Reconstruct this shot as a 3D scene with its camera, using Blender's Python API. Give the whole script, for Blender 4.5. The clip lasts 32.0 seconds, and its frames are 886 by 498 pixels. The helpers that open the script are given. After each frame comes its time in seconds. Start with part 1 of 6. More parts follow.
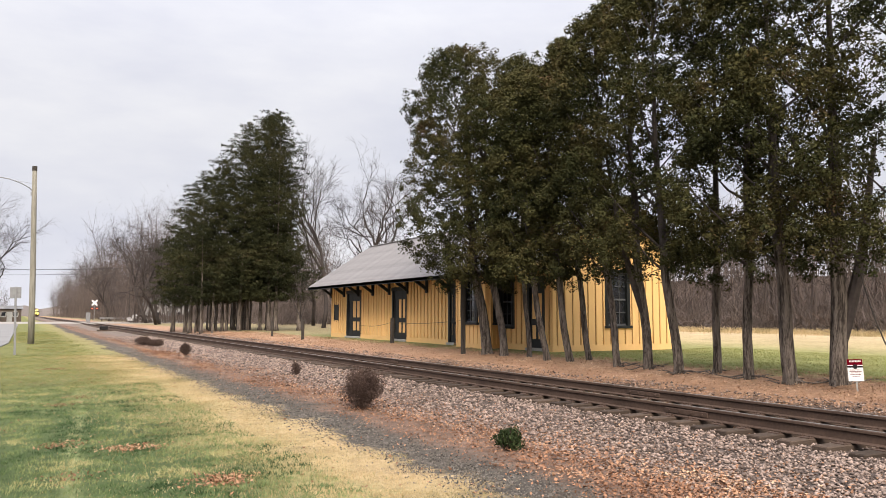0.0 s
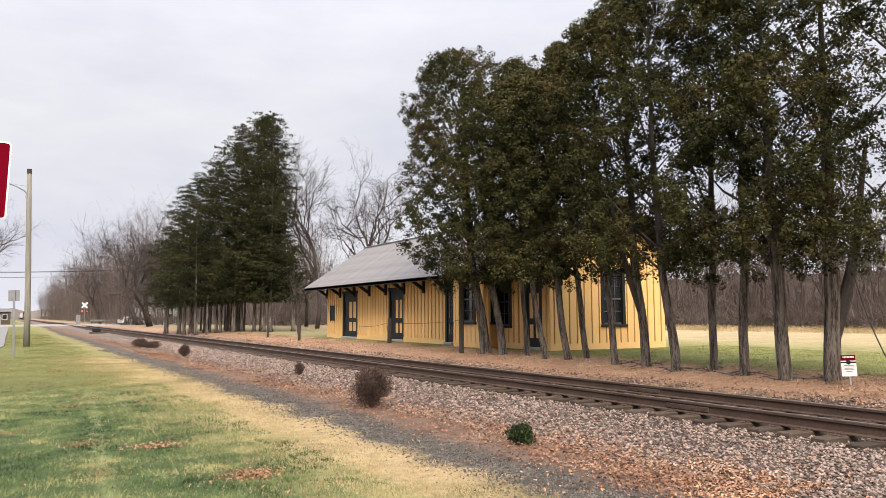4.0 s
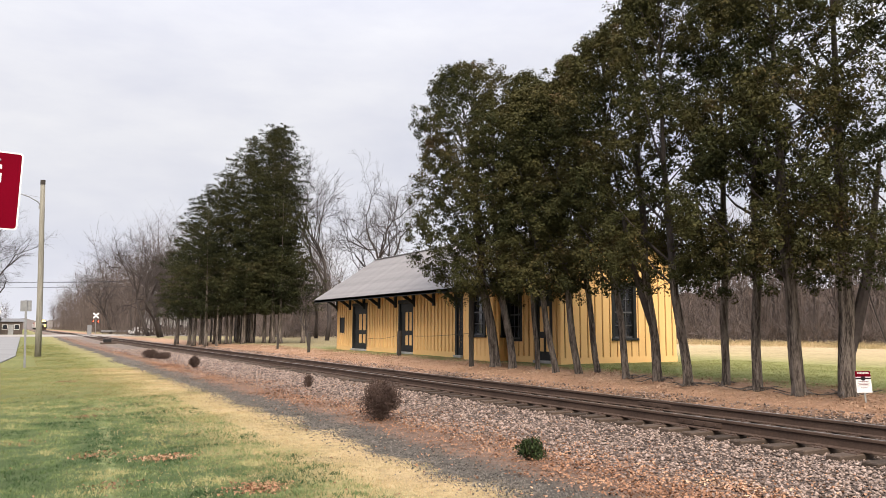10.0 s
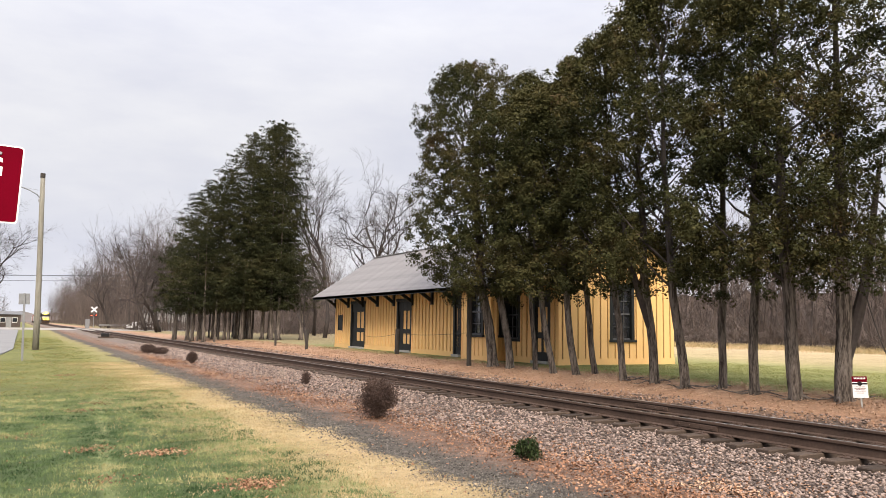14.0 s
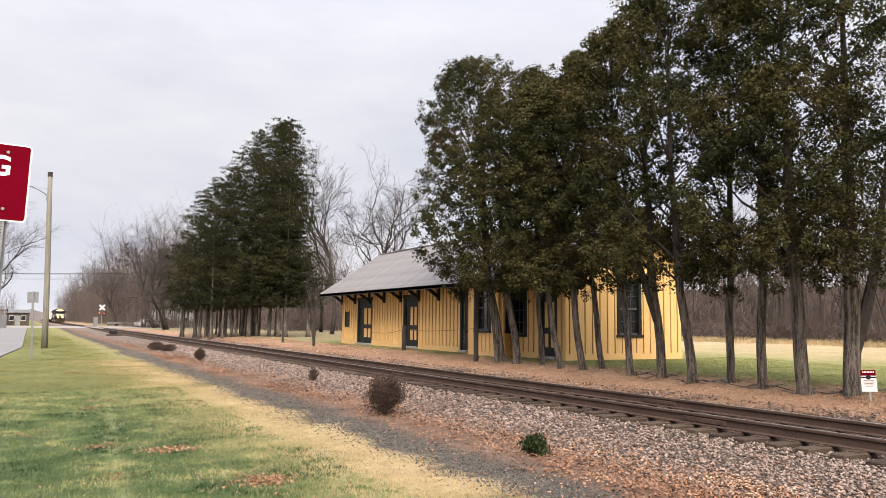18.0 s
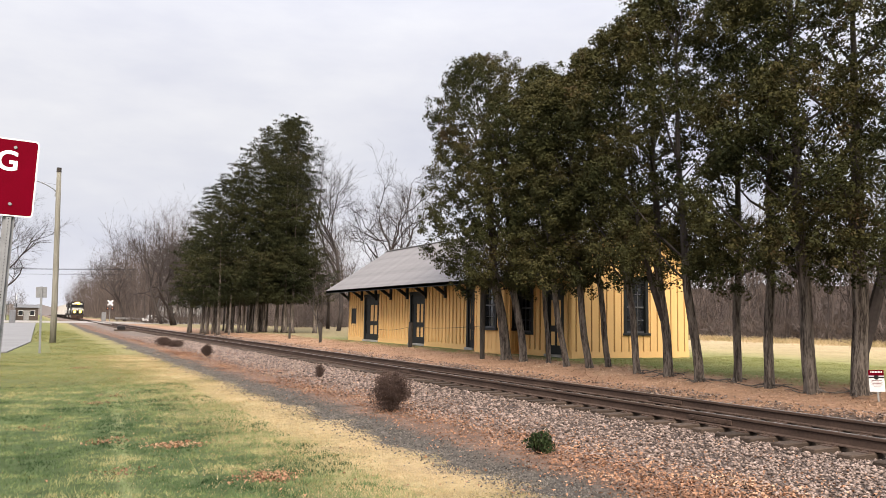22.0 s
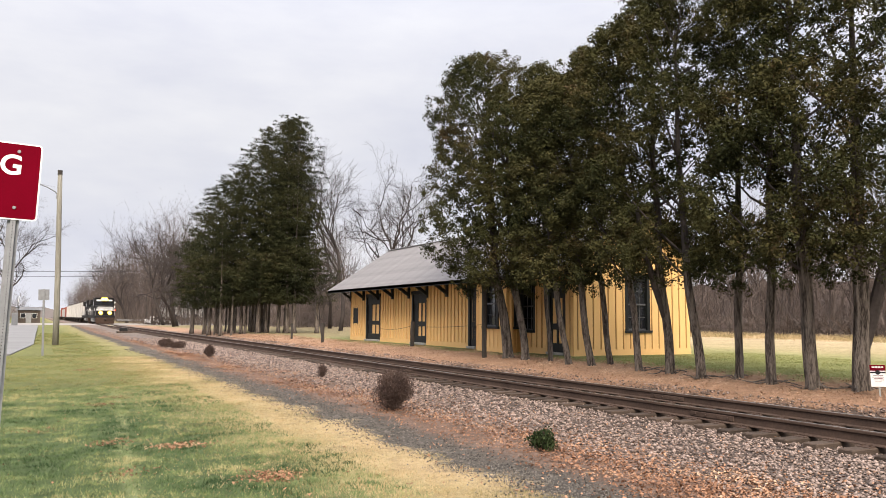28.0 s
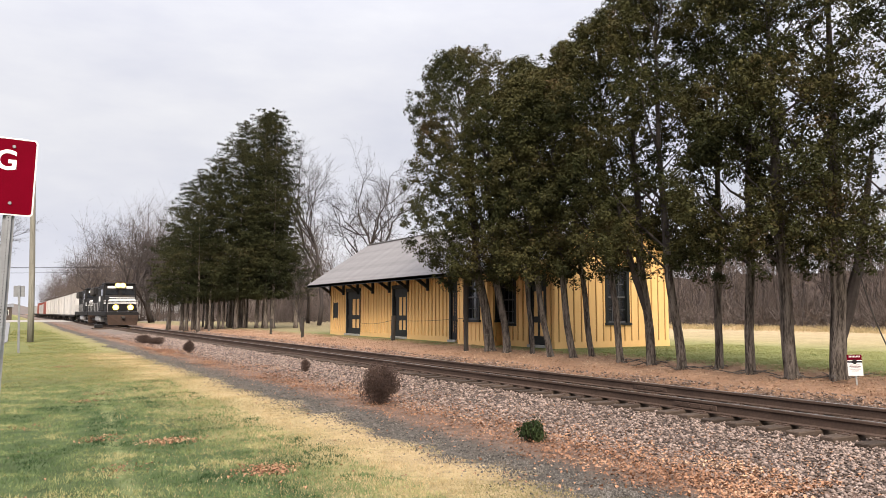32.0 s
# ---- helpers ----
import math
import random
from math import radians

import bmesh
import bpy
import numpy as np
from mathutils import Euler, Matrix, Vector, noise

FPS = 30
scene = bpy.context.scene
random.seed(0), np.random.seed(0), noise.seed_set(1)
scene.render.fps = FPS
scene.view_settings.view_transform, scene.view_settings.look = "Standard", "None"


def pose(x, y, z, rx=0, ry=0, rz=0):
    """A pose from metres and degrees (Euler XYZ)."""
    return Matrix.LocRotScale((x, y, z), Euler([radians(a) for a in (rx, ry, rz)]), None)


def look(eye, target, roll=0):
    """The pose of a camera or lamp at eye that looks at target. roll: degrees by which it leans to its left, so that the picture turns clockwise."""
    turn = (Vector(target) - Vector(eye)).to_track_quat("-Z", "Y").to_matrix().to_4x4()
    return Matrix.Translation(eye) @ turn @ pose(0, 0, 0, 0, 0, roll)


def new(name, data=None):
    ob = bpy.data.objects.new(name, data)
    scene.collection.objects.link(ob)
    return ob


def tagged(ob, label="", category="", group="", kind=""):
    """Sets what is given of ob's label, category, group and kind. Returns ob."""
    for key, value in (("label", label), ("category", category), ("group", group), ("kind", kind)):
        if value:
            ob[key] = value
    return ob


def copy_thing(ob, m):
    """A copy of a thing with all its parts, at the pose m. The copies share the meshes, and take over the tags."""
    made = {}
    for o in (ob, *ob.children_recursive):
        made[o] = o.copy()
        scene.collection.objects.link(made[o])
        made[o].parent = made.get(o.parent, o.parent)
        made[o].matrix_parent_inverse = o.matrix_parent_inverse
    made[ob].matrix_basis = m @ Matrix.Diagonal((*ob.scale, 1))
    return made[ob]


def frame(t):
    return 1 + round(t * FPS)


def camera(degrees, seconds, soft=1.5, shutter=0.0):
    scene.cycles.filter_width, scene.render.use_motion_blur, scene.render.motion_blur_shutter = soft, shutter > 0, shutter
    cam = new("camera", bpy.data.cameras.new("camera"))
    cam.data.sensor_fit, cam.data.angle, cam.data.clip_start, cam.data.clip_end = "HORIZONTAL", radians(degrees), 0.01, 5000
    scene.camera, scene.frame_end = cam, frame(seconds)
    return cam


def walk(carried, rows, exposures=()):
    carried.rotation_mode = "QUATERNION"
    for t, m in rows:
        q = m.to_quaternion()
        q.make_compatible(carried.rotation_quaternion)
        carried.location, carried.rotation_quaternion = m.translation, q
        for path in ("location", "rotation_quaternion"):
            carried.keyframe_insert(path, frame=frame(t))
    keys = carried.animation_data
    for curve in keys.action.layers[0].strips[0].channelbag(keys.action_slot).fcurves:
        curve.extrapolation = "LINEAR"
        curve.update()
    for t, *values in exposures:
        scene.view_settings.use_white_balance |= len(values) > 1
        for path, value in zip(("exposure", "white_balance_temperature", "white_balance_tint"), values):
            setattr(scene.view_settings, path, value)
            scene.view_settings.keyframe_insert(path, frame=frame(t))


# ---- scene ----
cam = camera(59.4, 32.0, soft=0.7)

PATH = [
    (0, (0.530, 0.161, 1.444), (1.4805, 1.9126, 1.6136), 0.10),
    (0.5, (0.422, 0.128, 1.433), (1.3730, 1.8789, 1.6025), 0.13),
    (1, (0.249, 0.033, 1.440), (1.2039, 1.7828, 1.6061), -0.01),
    (1.5, (0.220, 0.043, 1.443), (1.1801, 1.7904, 1.6048), -0.21),
    (2, (0.249, 0.073, 1.435), (1.2125, 1.8181, 1.5923), -0.41),
    (2.5, (0.192, 0.038, 1.436), (1.1587, 1.7820, 1.5895), -0.46),
    (3, (0.106, -0.006, 1.441), (1.0762, 1.7361, 1.5952), -0.43),
    (3.5, (0.080, -0.022, 1.442), (1.0558, 1.7163, 1.6029), -0.28),
    (5.5, (0.078, 0.017, 1.455), (1.0362, 1.7613, 1.6489), -0.00),
    (6, (0.062, 0.000, 1.458), (1.0121, 1.7493, 1.6525), 0.04),
    (6.5, (0.072, 0.008, 1.459), (1.0164, 1.7598, 1.6539), 0.10),
    (7, (0.073, 0.001, 1.459), (1.0160, 1.7537, 1.6534), 0.13),
    (7.5, (0.071, -0.000, 1.458), (1.0152, 1.7518, 1.6526), 0.12),
    (8, (0.079, 0.008, 1.460), (1.0268, 1.7585, 1.6556), 0.06),
    (8.5, (0.087, 0.010, 1.463), (1.0372, 1.7594, 1.6585), -0.01),
    (9, (0.088, 0.012, 1.457), (1.0394, 1.7602, 1.6536), -0.03),
    (9.5, (0.089, 0.014, 1.459), (1.0402, 1.7622, 1.6572), -0.03),
    (10, (0.096, 0.022, 1.453), (1.0456, 1.7701, 1.6543), 0.06),
    (10.5, (0.094, 0.020, 1.457), (1.0412, 1.7699, 1.6628), 0.17),
    (11, (0.088, 0.015, 1.468), (1.0310, 1.7663, 1.6782), 0.32),
    (11.5, (0.075, -0.005, 1.461), (1.0142, 1.7478, 1.6767), 0.55),
    (12, (0.084, 0.005, 1.463), (1.0217, 1.7580, 1.6810), 0.72),
    (12.5, (0.083, -0.001, 1.464), (1.0211, 1.7515, 1.6806), 0.80),
    (13, (0.089, 0.002, 1.459), (1.0300, 1.7541, 1.6713), 0.90),
    (13.5, (0.077, -0.005, 1.461), (1.0233, 1.7454, 1.6660), 0.92),
    (14, (0.090, 0.009, 1.458), (1.0418, 1.7568, 1.6568), 0.89),
    (14.5, (0.084, 0.011, 1.455), (1.0412, 1.7568, 1.6478), 0.86),
    (16.5, (0.091, -0.003, 1.464), (1.0376, 1.7481, 1.6603), 0.47),
    (17, (0.076, -0.006, 1.464), (1.0179, 1.7473, 1.6604), 0.50),
    (17.5, (0.084, -0.004, 1.466), (1.0232, 1.7516, 1.6584), 0.53),
    (18, (0.085, 0.010, 1.459), (1.0234, 1.7665, 1.6471), 0.57),
    (18.5, (0.093, 0.009, 1.458), (1.0288, 1.7671, 1.6414), 0.62),
    (19, (0.095, -0.003, 1.459), (1.0283, 1.7570, 1.6405), 0.65),
    (19.5, (0.099, 0.003, 1.464), (1.0276, 1.7654, 1.6440), 0.70),
    (20, (0.086, 0.001, 1.460), (1.0114, 1.7653, 1.6402), 0.80),
    (20.5, (0.090, 0.005, 1.458), (1.0125, 1.7697, 1.6388), 0.86),
    (21, (0.088, -0.001, 1.465), (1.0095, 1.7652, 1.6454), 0.90),
    (21.5, (0.088, -0.001, 1.455), (1.0094, 1.7646, 1.6362), 0.94),
    (22, (0.101, 0.011, 1.459), (1.0236, 1.7766, 1.6399), 0.90),
    (22.5, (0.091, 0.001, 1.458), (1.0146, 1.7655, 1.6390), 0.86),
    (23, (0.107, 0.008, 1.459), (1.0298, 1.7732, 1.6396), 0.74),
    (23.5, (0.093, -0.006, 1.454), (1.0150, 1.7598, 1.6364), 0.74),
    (24, (0.093, 0.001, 1.461), (1.0147, 1.7666, 1.6442), 0.68),
    (24.5, (0.095, -0.002, 1.463), (1.0167, 1.7637, 1.6471), 0.67),
    (25, (0.096, -0.008, 1.460), (1.0191, 1.7567, 1.6456), 0.64),
    (25.5, (0.100, -0.015, 1.463), (1.0241, 1.7487, 1.6496), 0.65),
    (27.5, (0.083, -0.020, 1.462), (1.0024, 1.7469, 1.6434), 0.50),
    (28, (0.080, -0.025, 1.461), (1.0000, 1.7419, 1.6390), 0.40),
    (28.5, (0.075, -0.015, 1.463), (0.9982, 1.7502, 1.6386), 0.27),
    (29, (0.045, -0.022, 1.462), (0.9732, 1.7406, 1.6376), 0.13),
    (29.5, (0.037, 0.001, 1.459), (0.9709, 1.7609, 1.6361), -0.06),
    (30, (0.068, 0.071, 1.454), (1.0119, 1.8256, 1.6330), -0.27),
    (30.5, (-0.029, 0.039, 1.450), (0.9257, 1.7877, 1.6255), -0.46),
    (31, (-0.117, -0.035, 1.448), (0.8502, 1.7072, 1.6192), -0.48),
    (31.5, (-0.118, -0.003, 1.458), (0.8553, 1.7369, 1.6251), -0.33),
    (32, (-0.106, -0.007, 1.451), (0.8671, 1.7321, 1.6140), -0.01),
]
walk(cam, [(t, look(eye, target, roll)) for t, eye, target, roll in PATH], [(0, 0.38), (32, 0.38)])

# ---- world, sun, exposure ----
SUN_DIR = Vector((-0.30, -0.74, 0.60)).normalized()   # towards the bright part of the cloud, behind the camera
world = bpy.data.worlds.new("world")
scene.world = world
world.use_nodes = True
wn, wl = world.node_tree.nodes, world.node_tree.links
wn.clear()
w_out = wn.new("ShaderNodeOutputWorld")
w_bg = wn.new("ShaderNodeBackground")
w_sky = wn.new("ShaderNodeTexSky")
w_sky.sky_type = "NISHITA"
w_sky.sun_disc = False
w_sky.sun_elevation = math.asin(SUN_DIR.z)
w_sky.sun_rotation = math.atan2(SUN_DIR.x, SUN_DIR.y)
w_sky.air_density = 1.0
w_sky.dust_density = 4.0
w_tc = wn.new("ShaderNodeTexCoord")
w_map = wn.new("ShaderNodeMapping")
w_map.inputs["Scale"].default_value = (1.0, 1.0, 3.2)
w_noise = wn.new("ShaderNodeTexNoise")
w_noise.inputs["Scale"].default_value = 2.3
w_noise.inputs["Detail"].default_value = 7
w_noise.inputs["Roughness"].default_value = 0.55
w_ramp = wn.new("ShaderNodeValToRGB")
w_ramp.color_ramp.elements[0].position = 0.34
w_ramp.color_ramp.elements[0].color = (6.5, 6.6, 7.6, 1)
w_ramp.color_ramp.elements[1].position = 0.66
w_ramp.color_ramp.elements[1].color = (8.5, 8.45, 8.8, 1)
w_mix = wn.new("ShaderNodeMixRGB")
w_mix.inputs["Fac"].default_value = 0.93
w_bg.inputs["Strength"].default_value = 0.076
wl.new(w_tc.outputs["Generated"], w_map.inputs["Vector"])
wl.new(w_map.outputs["Vector"], w_noise.inputs["Vector"])
wl.new(w_noise.outputs["Fac"], w_ramp.inputs["Fac"])
wl.new(w_sky.outputs["Color"], w_mix.inputs["Color1"])
wl.new(w_ramp.outputs["Color"], w_mix.inputs["Color2"])
w_sep = wn.new("ShaderNodeSeparateXYZ")        # an overcast sky grows brighter towards the zenith
w_top = wn.new("ShaderNodeMath")
w_top.operation = "MAXIMUM"
w_top.inputs[1].default_value = 0.0
w_pow = wn.new("ShaderNodeMath")
w_pow.operation = "POWER"
w_pow.inputs[1].default_value = 3.0
w_gain = wn.new("ShaderNodeMath")
w_gain.operation = "MULTIPLY_ADD"
w_gain.inputs[1].default_value = 4.7
w_gain.inputs[2].default_value = 1.0
w_vec = wn.new("ShaderNodeVectorMath")
w_vec.operation = "SCALE"
wl.new(w_tc.outputs["Generated"], w_sep.inputs["Vector"])
wl.new(w_sep.outputs["Z"], w_top.inputs[0])
wl.new(w_top.outputs[0], w_pow.inputs[0])
wl.new(w_pow.outputs[0], w_gain.inputs[0])
w_low = wn.new("ShaderNodeMath")               # thin bright haze along the horizon
w_low.operation = "SUBTRACT"
w_low.inputs[0].default_value = 1.0
w_haze = wn.new("ShaderNodeMath")
w_haze.operation = "POWER"
w_haze.inputs[1].default_value = 9.0
w_sum = wn.new("ShaderNodeMath")
w_sum.operation = "MULTIPLY_ADD"
w_sum.inputs[1].default_value = 0.24
wl.new(w_top.outputs[0], w_low.inputs[1])
wl.new(w_low.outputs[0], w_haze.inputs[0])
wl.new(w_haze.outputs[0], w_sum.inputs[0])
wl.new(w_gain.outputs[0], w_sum.inputs[2])
wl.new(w_mix.outputs["Color"], w_vec.inputs["Vector"])
wl.new(w_sum.outputs[0], w_vec.inputs["Scale"])
wl.new(w_vec.outputs["Vector"], w_bg.inputs["Color"])
wl.new(w_bg.outputs["Background"], w_out.inputs["Surface"])

sun_data = bpy.data.lights.new("sun", "SUN")
sun_data.energy = 4.7
sun_data.angle = radians(25)
sun_data.color = (1.0, 0.89, 0.76)
sun = new("sun", sun_data)
sun.matrix_basis = look(SUN_DIR * 100, (0, 0, 0))


# ---- materials ----
def material(name, base, second=None, rough=0.8, metal=0.0, scale=4.0, fine=40.0, contrast=0.5, bump=0.3, bump_size=0.01,
             island=0.0, obj_random=0.0, stretch=(1, 1, 1), third=None, spec=0.2):
    """Two-scale noise between base and second, with dirt of a third colour, random tint per piece and a fine relief."""
    m = bpy.data.materials.new(name)
    m.use_nodes = True
    n, l = m.node_tree.nodes, m.node_tree.links
    bsdf = n["Principled BSDF"]
    bsdf.inputs["Roughness"].default_value = rough
    bsdf.inputs["Metallic"].default_value = metal
    bsdf.inputs["Specular IOR Level"].default_value = spec
    second = second or tuple(c * 0.75 for c in base)
    tc = n.new("ShaderNodeTexCoord")
    mp = n.new("ShaderNodeMapping")
    mp.inputs["Scale"].default_value = stretch
    l.new(tc.outputs["Object"], mp.inputs["Vector"])
    big = n.new("ShaderNodeTexNoise")
    big.inputs["Scale"].default_value = scale
    big.inputs["Detail"].default_value = 5
    small = n.new("ShaderNodeTexNoise")
    small.inputs["Scale"].default_value = fine
    small.inputs["Detail"].default_value = 4
    for t in (big, small):
        l.new(mp.outputs["Vector"], t.inputs["Vector"])
    add = n.new("ShaderNodeMath")
    add.operation = "MULTIPLY_ADD"
    add.inputs[1].default_value = 0.45
    l.new(small.outputs["Fac"], add.inputs[0])
    half = n.new("ShaderNodeMath")
    half.operation = "MULTIPLY"
    half.inputs[1].default_value = 0.55
    l.new(big.outputs["Fac"], half.inputs[0])
    l.new(half.outputs[0], add.inputs[2])
    ramp = n.new("ShaderNodeValToRGB")
    e = ramp.color_ramp.elements
    e[0].position, e[0].color = 0.5 - contrast * 0.3, (*second, 1)
    e[1].position, e[1].color = 0.5 + contrast * 0.3, (*base, 1)
    if third:
        x = ramp.color_ramp.elements.new(0.5 - contrast * 0.42)
        x.color = (*third, 1)
    l.new(add.outputs[0], ramp.inputs["Fac"])
    colour = ramp.outputs["Color"]
    if island or obj_random:
        src = n.new("ShaderNodeNewGeometry" if island else "ShaderNodeObjectInfo")
        out = src.outputs["Random Per Island" if island else "Random"]
        hsv = n.new("ShaderNodeHueSaturation")
        rng = n.new("ShaderNodeMapRange")
        amount = island or obj_random
        rng.inputs["To Min"].default_value = 1 - amount
        rng.inputs["To Max"].default_value = 1 + amount
        l.new(out, rng.inputs["Value"])
        l.new(rng.outputs["Result"], hsv.inputs["Value"])
        l.new(colour, hsv.inputs["Color"])
        colour = hsv.outputs["Color"]
    l.new(colour, bsdf.inputs["Base Color"])
    if bump:
        b = n.new("ShaderNodeBump")
        b.inputs["Strength"].default_value = bump
        b.inputs["Distance"].default_value = bump_size
        l.new(add.outputs[0], b.inputs["Height"])
        l.new(b.outputs["Normal"], bsdf.inputs["Normal"])
    return m


def glowing(name, colour, strength):
    m = bpy.data.materials.new(name)
    m.use_nodes = True
    b = m.node_tree.nodes["Principled BSDF"]
    b.inputs["Base Color"].default_value = (*colour, 1)
    b.inputs["Emission Color"].default_value = (*colour, 1)
    b.inputs["Emission Strength"].default_value = strength
    return m


def leafy(name, palette, rough=0.8, island=0.55, drift=1.6, scale=0.8):
    """Foliage: the colour of each small spray comes at random from the palette, with a soft drift over the crown."""
    m = bpy.data.materials.new(name)
    m.use_nodes = True
    n, l = m.node_tree.nodes, m.node_tree.links
    b = n["Principled BSDF"]
    b.inputs["Roughness"].default_value = rough
    b.inputs["Specular IOR Level"].default_value = 0.08
    g = n.new("ShaderNodeNewGeometry")
    tc = n.new("ShaderNodeTexCoord")
    no = n.new("ShaderNodeTexNoise")
    no.inputs["Scale"].default_value = scale
    no.inputs["Detail"].default_value = 5
    l.new(tc.outputs["Object"], no.inputs["Vector"])
    a = n.new("ShaderNodeMath")
    a.operation = "MULTIPLY_ADD"
    a.inputs[1].default_value = island
    l.new(g.outputs["Random Per Island"], a.inputs[0])
    s = n.new("ShaderNodeMath")
    s.operation = "MULTIPLY_ADD"
    s.inputs[1].default_value = drift
    s.inputs[2].default_value = 0.5 - 0.5 * drift - 0.5 * island
    l.new(no.outputs["Fac"], s.inputs[0])
    l.new(s.outputs[0], a.inputs[2])
    r = n.new("ShaderNodeValToRGB")
    e = r.color_ramp.elements
    e[0].position, e[0].color = 0.0, (*palette[0], 1)
    e[1].position, e[1].color = 1.0, (*palette[-1], 1)
    for i, c in enumerate(palette[1:-1]):
        x = e.new((i + 1) / (len(palette) - 1))
        x.color = (*c, 1)
    l.new(a.outputs[0], r.inputs["Fac"])
    l.new(r.outputs["Color"], b.inputs["Base Color"])
    return m


M_WALL = material("yellow_board_paint", (0.74, 0.47, 0.20), (0.66, 0.41, 0.165), rough=0.75, scale=0.8, fine=14, contrast=0.8, bump=0.12,
                  stretch=(3, 3, 0.6), obj_random=0.05)
# dark brown paints the corner shade beside each batten, along with grime
M_JOINT_SHADE = material("shaded_dirty_board_joint", (0.19, 0.115, 0.05), (0.10, 0.062, 0.03), rough=0.9, scale=2, fine=20)
M_TRIM = material("dark_green_trim_paint", (0.020, 0.022, 0.022), (0.012, 0.013, 0.013), rough=0.55, scale=2, fine=30, bump=0.15)
M_ROOF = material("weathered_slate_roofing", (0.215, 0.205, 0.202), (0.115, 0.106, 0.104), rough=0.85, spec=0.2, scale=0.7, fine=9, contrast=0.9, bump=0.25,
                  stretch=(0.5, 2.0, 0.5), obj_random=0.10, third=(0.085, 0.08, 0.08))
M_GLASS = material("dark_window_glass", (0.022, 0.024, 0.028), (0.012, 0.013, 0.015), rough=0.08, scale=1, fine=3, bump=0.03, spec=0.6)
M_STONE = material("grey_sill_stone", (0.36, 0.35, 0.33), (0.25, 0.24, 0.22), rough=0.9, scale=3, fine=30)
M_BARK = material("cedar_bark", (0.165, 0.138, 0.117), (0.030, 0.023, 0.019), rough=0.95, scale=3.0, fine=16, contrast=0.26, bump=0.9, bump_size=0.03,
                  stretch=(5, 5, 0.55), third=(0.03, 0.024, 0.02))
# bare trees' own bark; on cedar stems and limbs its darkness paints crown shade
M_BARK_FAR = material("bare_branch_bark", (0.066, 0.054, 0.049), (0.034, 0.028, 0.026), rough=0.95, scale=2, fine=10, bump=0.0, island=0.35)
M_TWIG = material("brown_twigs", (0.128, 0.099, 0.085), (0.052, 0.042, 0.038), rough=0.95, scale=0.15, fine=1.2, contrast=0.8, bump=0.0, island=0.45)
M_CEDAR = leafy("cedar_foliage", [(0.014, 0.016, 0.007), (0.026, 0.028, 0.010), (0.042, 0.041, 0.015), (0.064, 0.056, 0.021), (0.074, 0.045, 0.025)], island=0.24, drift=2.2, scale=0.55)
M_FIR = leafy("dark_fir_foliage", [(0.011, 0.013, 0.006), (0.020, 0.022, 0.009), (0.035, 0.035, 0.014), (0.054, 0.044, 0.021)], island=0.25, drift=2.2, scale=0.35)
M_RAIL_SIDE = material("rusty_rail_steel", (0.100, 0.066, 0.050), (0.042, 0.028, 0.022), rough=0.8, metal=0.3, scale=1.5, fine=25, contrast=0.8,
                       bump=0.2, third=(0.03, 0.02, 0.016))
M_RAIL_TOP = material("worn_rail_head", (0.42, 0.40, 0.38), (0.22, 0.18, 0.15), rough=0.38, metal=0.9, scale=1.0, fine=20, bump=0.05,
                      stretch=(4, 0.2, 1))
M_TIE = material("creosoted_tie_wood", (0.080, 0.057, 0.042), (0.022, 0.016, 0.013), rough=0.9, scale=3, fine=30, contrast=0.8, bump=0.6,
                 stretch=(0.6, 6, 6), obj_random=0.35)
M_BALLAST = material("ballast_stone", (0.305, 0.228, 0.190), (0.046, 0.036, 0.031), rough=0.95, scale=9, fine=60, contrast=0.9, bump=0.4, island=0.7)
M_LEAF = leafy("fallen_oak_leaves", [(0.095, 0.050, 0.031), (0.20, 0.105, 0.063), (0.32, 0.172, 0.102), (0.46, 0.315, 0.205)], rough=0.8)
M_LEAF_PALE = leafy("pale_leaf_litter", [(0.14, 0.075, 0.045), (0.27, 0.155, 0.095), (0.38, 0.24, 0.155), (0.50, 0.36, 0.25)], rough=0.85)
# brown stands for the lamps' warm light on the dark pilot
M_PILOT = material("lamplit_brown_pilot", (0.045, 0.026, 0.017), (0.022, 0.014, 0.010), rough=0.85, scale=2, fine=12)
M_POLE = material("weathered_pole_wood", (0.25, 0.235, 0.195), (0.12, 0.112, 0.09), rough=0.95, scale=2, fine=18, bump=0.6, stretch=(8, 8, 0.5))
M_POST = material("dark_wooden_post", (0.06, 0.052, 0.045), (0.03, 0.026, 0.023), rough=0.95, scale=4, fine=25, bump=0.5, stretch=(5, 5, 0.7))
M_STEEL = material("galvanised_steel", (0.27, 0.272, 0.28), (0.18, 0.182, 0.188), rough=0.5, metal=0.6, scale=8, fine=60, bump=0.05)
M_RED = material("red_sign_face", (0.130, 0.0005, 0.009), (0.112, 0.0005, 0.007), rough=0.6, spec=0.02, scale=5, fine=60, bump=0.02)
M_WHITE = material("white_paint", (0.80, 0.79, 0.77), (0.70, 0.69, 0.67), rough=0.5, scale=4, fine=40, bump=0.05)
M_BLACK = material("black_paint", (0.018, 0.018, 0.019), (0.010, 0.010, 0.011), rough=0.5, scale=3, fine=25, bump=0.1)
M_LOCO = material("sooty_black_locomotive_paint", (0.018, 0.017, 0.017), (0.010, 0.009, 0.009), rough=0.7, spec=0.15, scale=1.2, fine=9, bump=0.08,
                  third=(0.045, 0.033, 0.024))
M_TRUCK = material("grimy_running_gear", (0.06, 0.052, 0.046), (0.03, 0.026, 0.023), rough=0.9, scale=3, fine=20, bump=0.3)
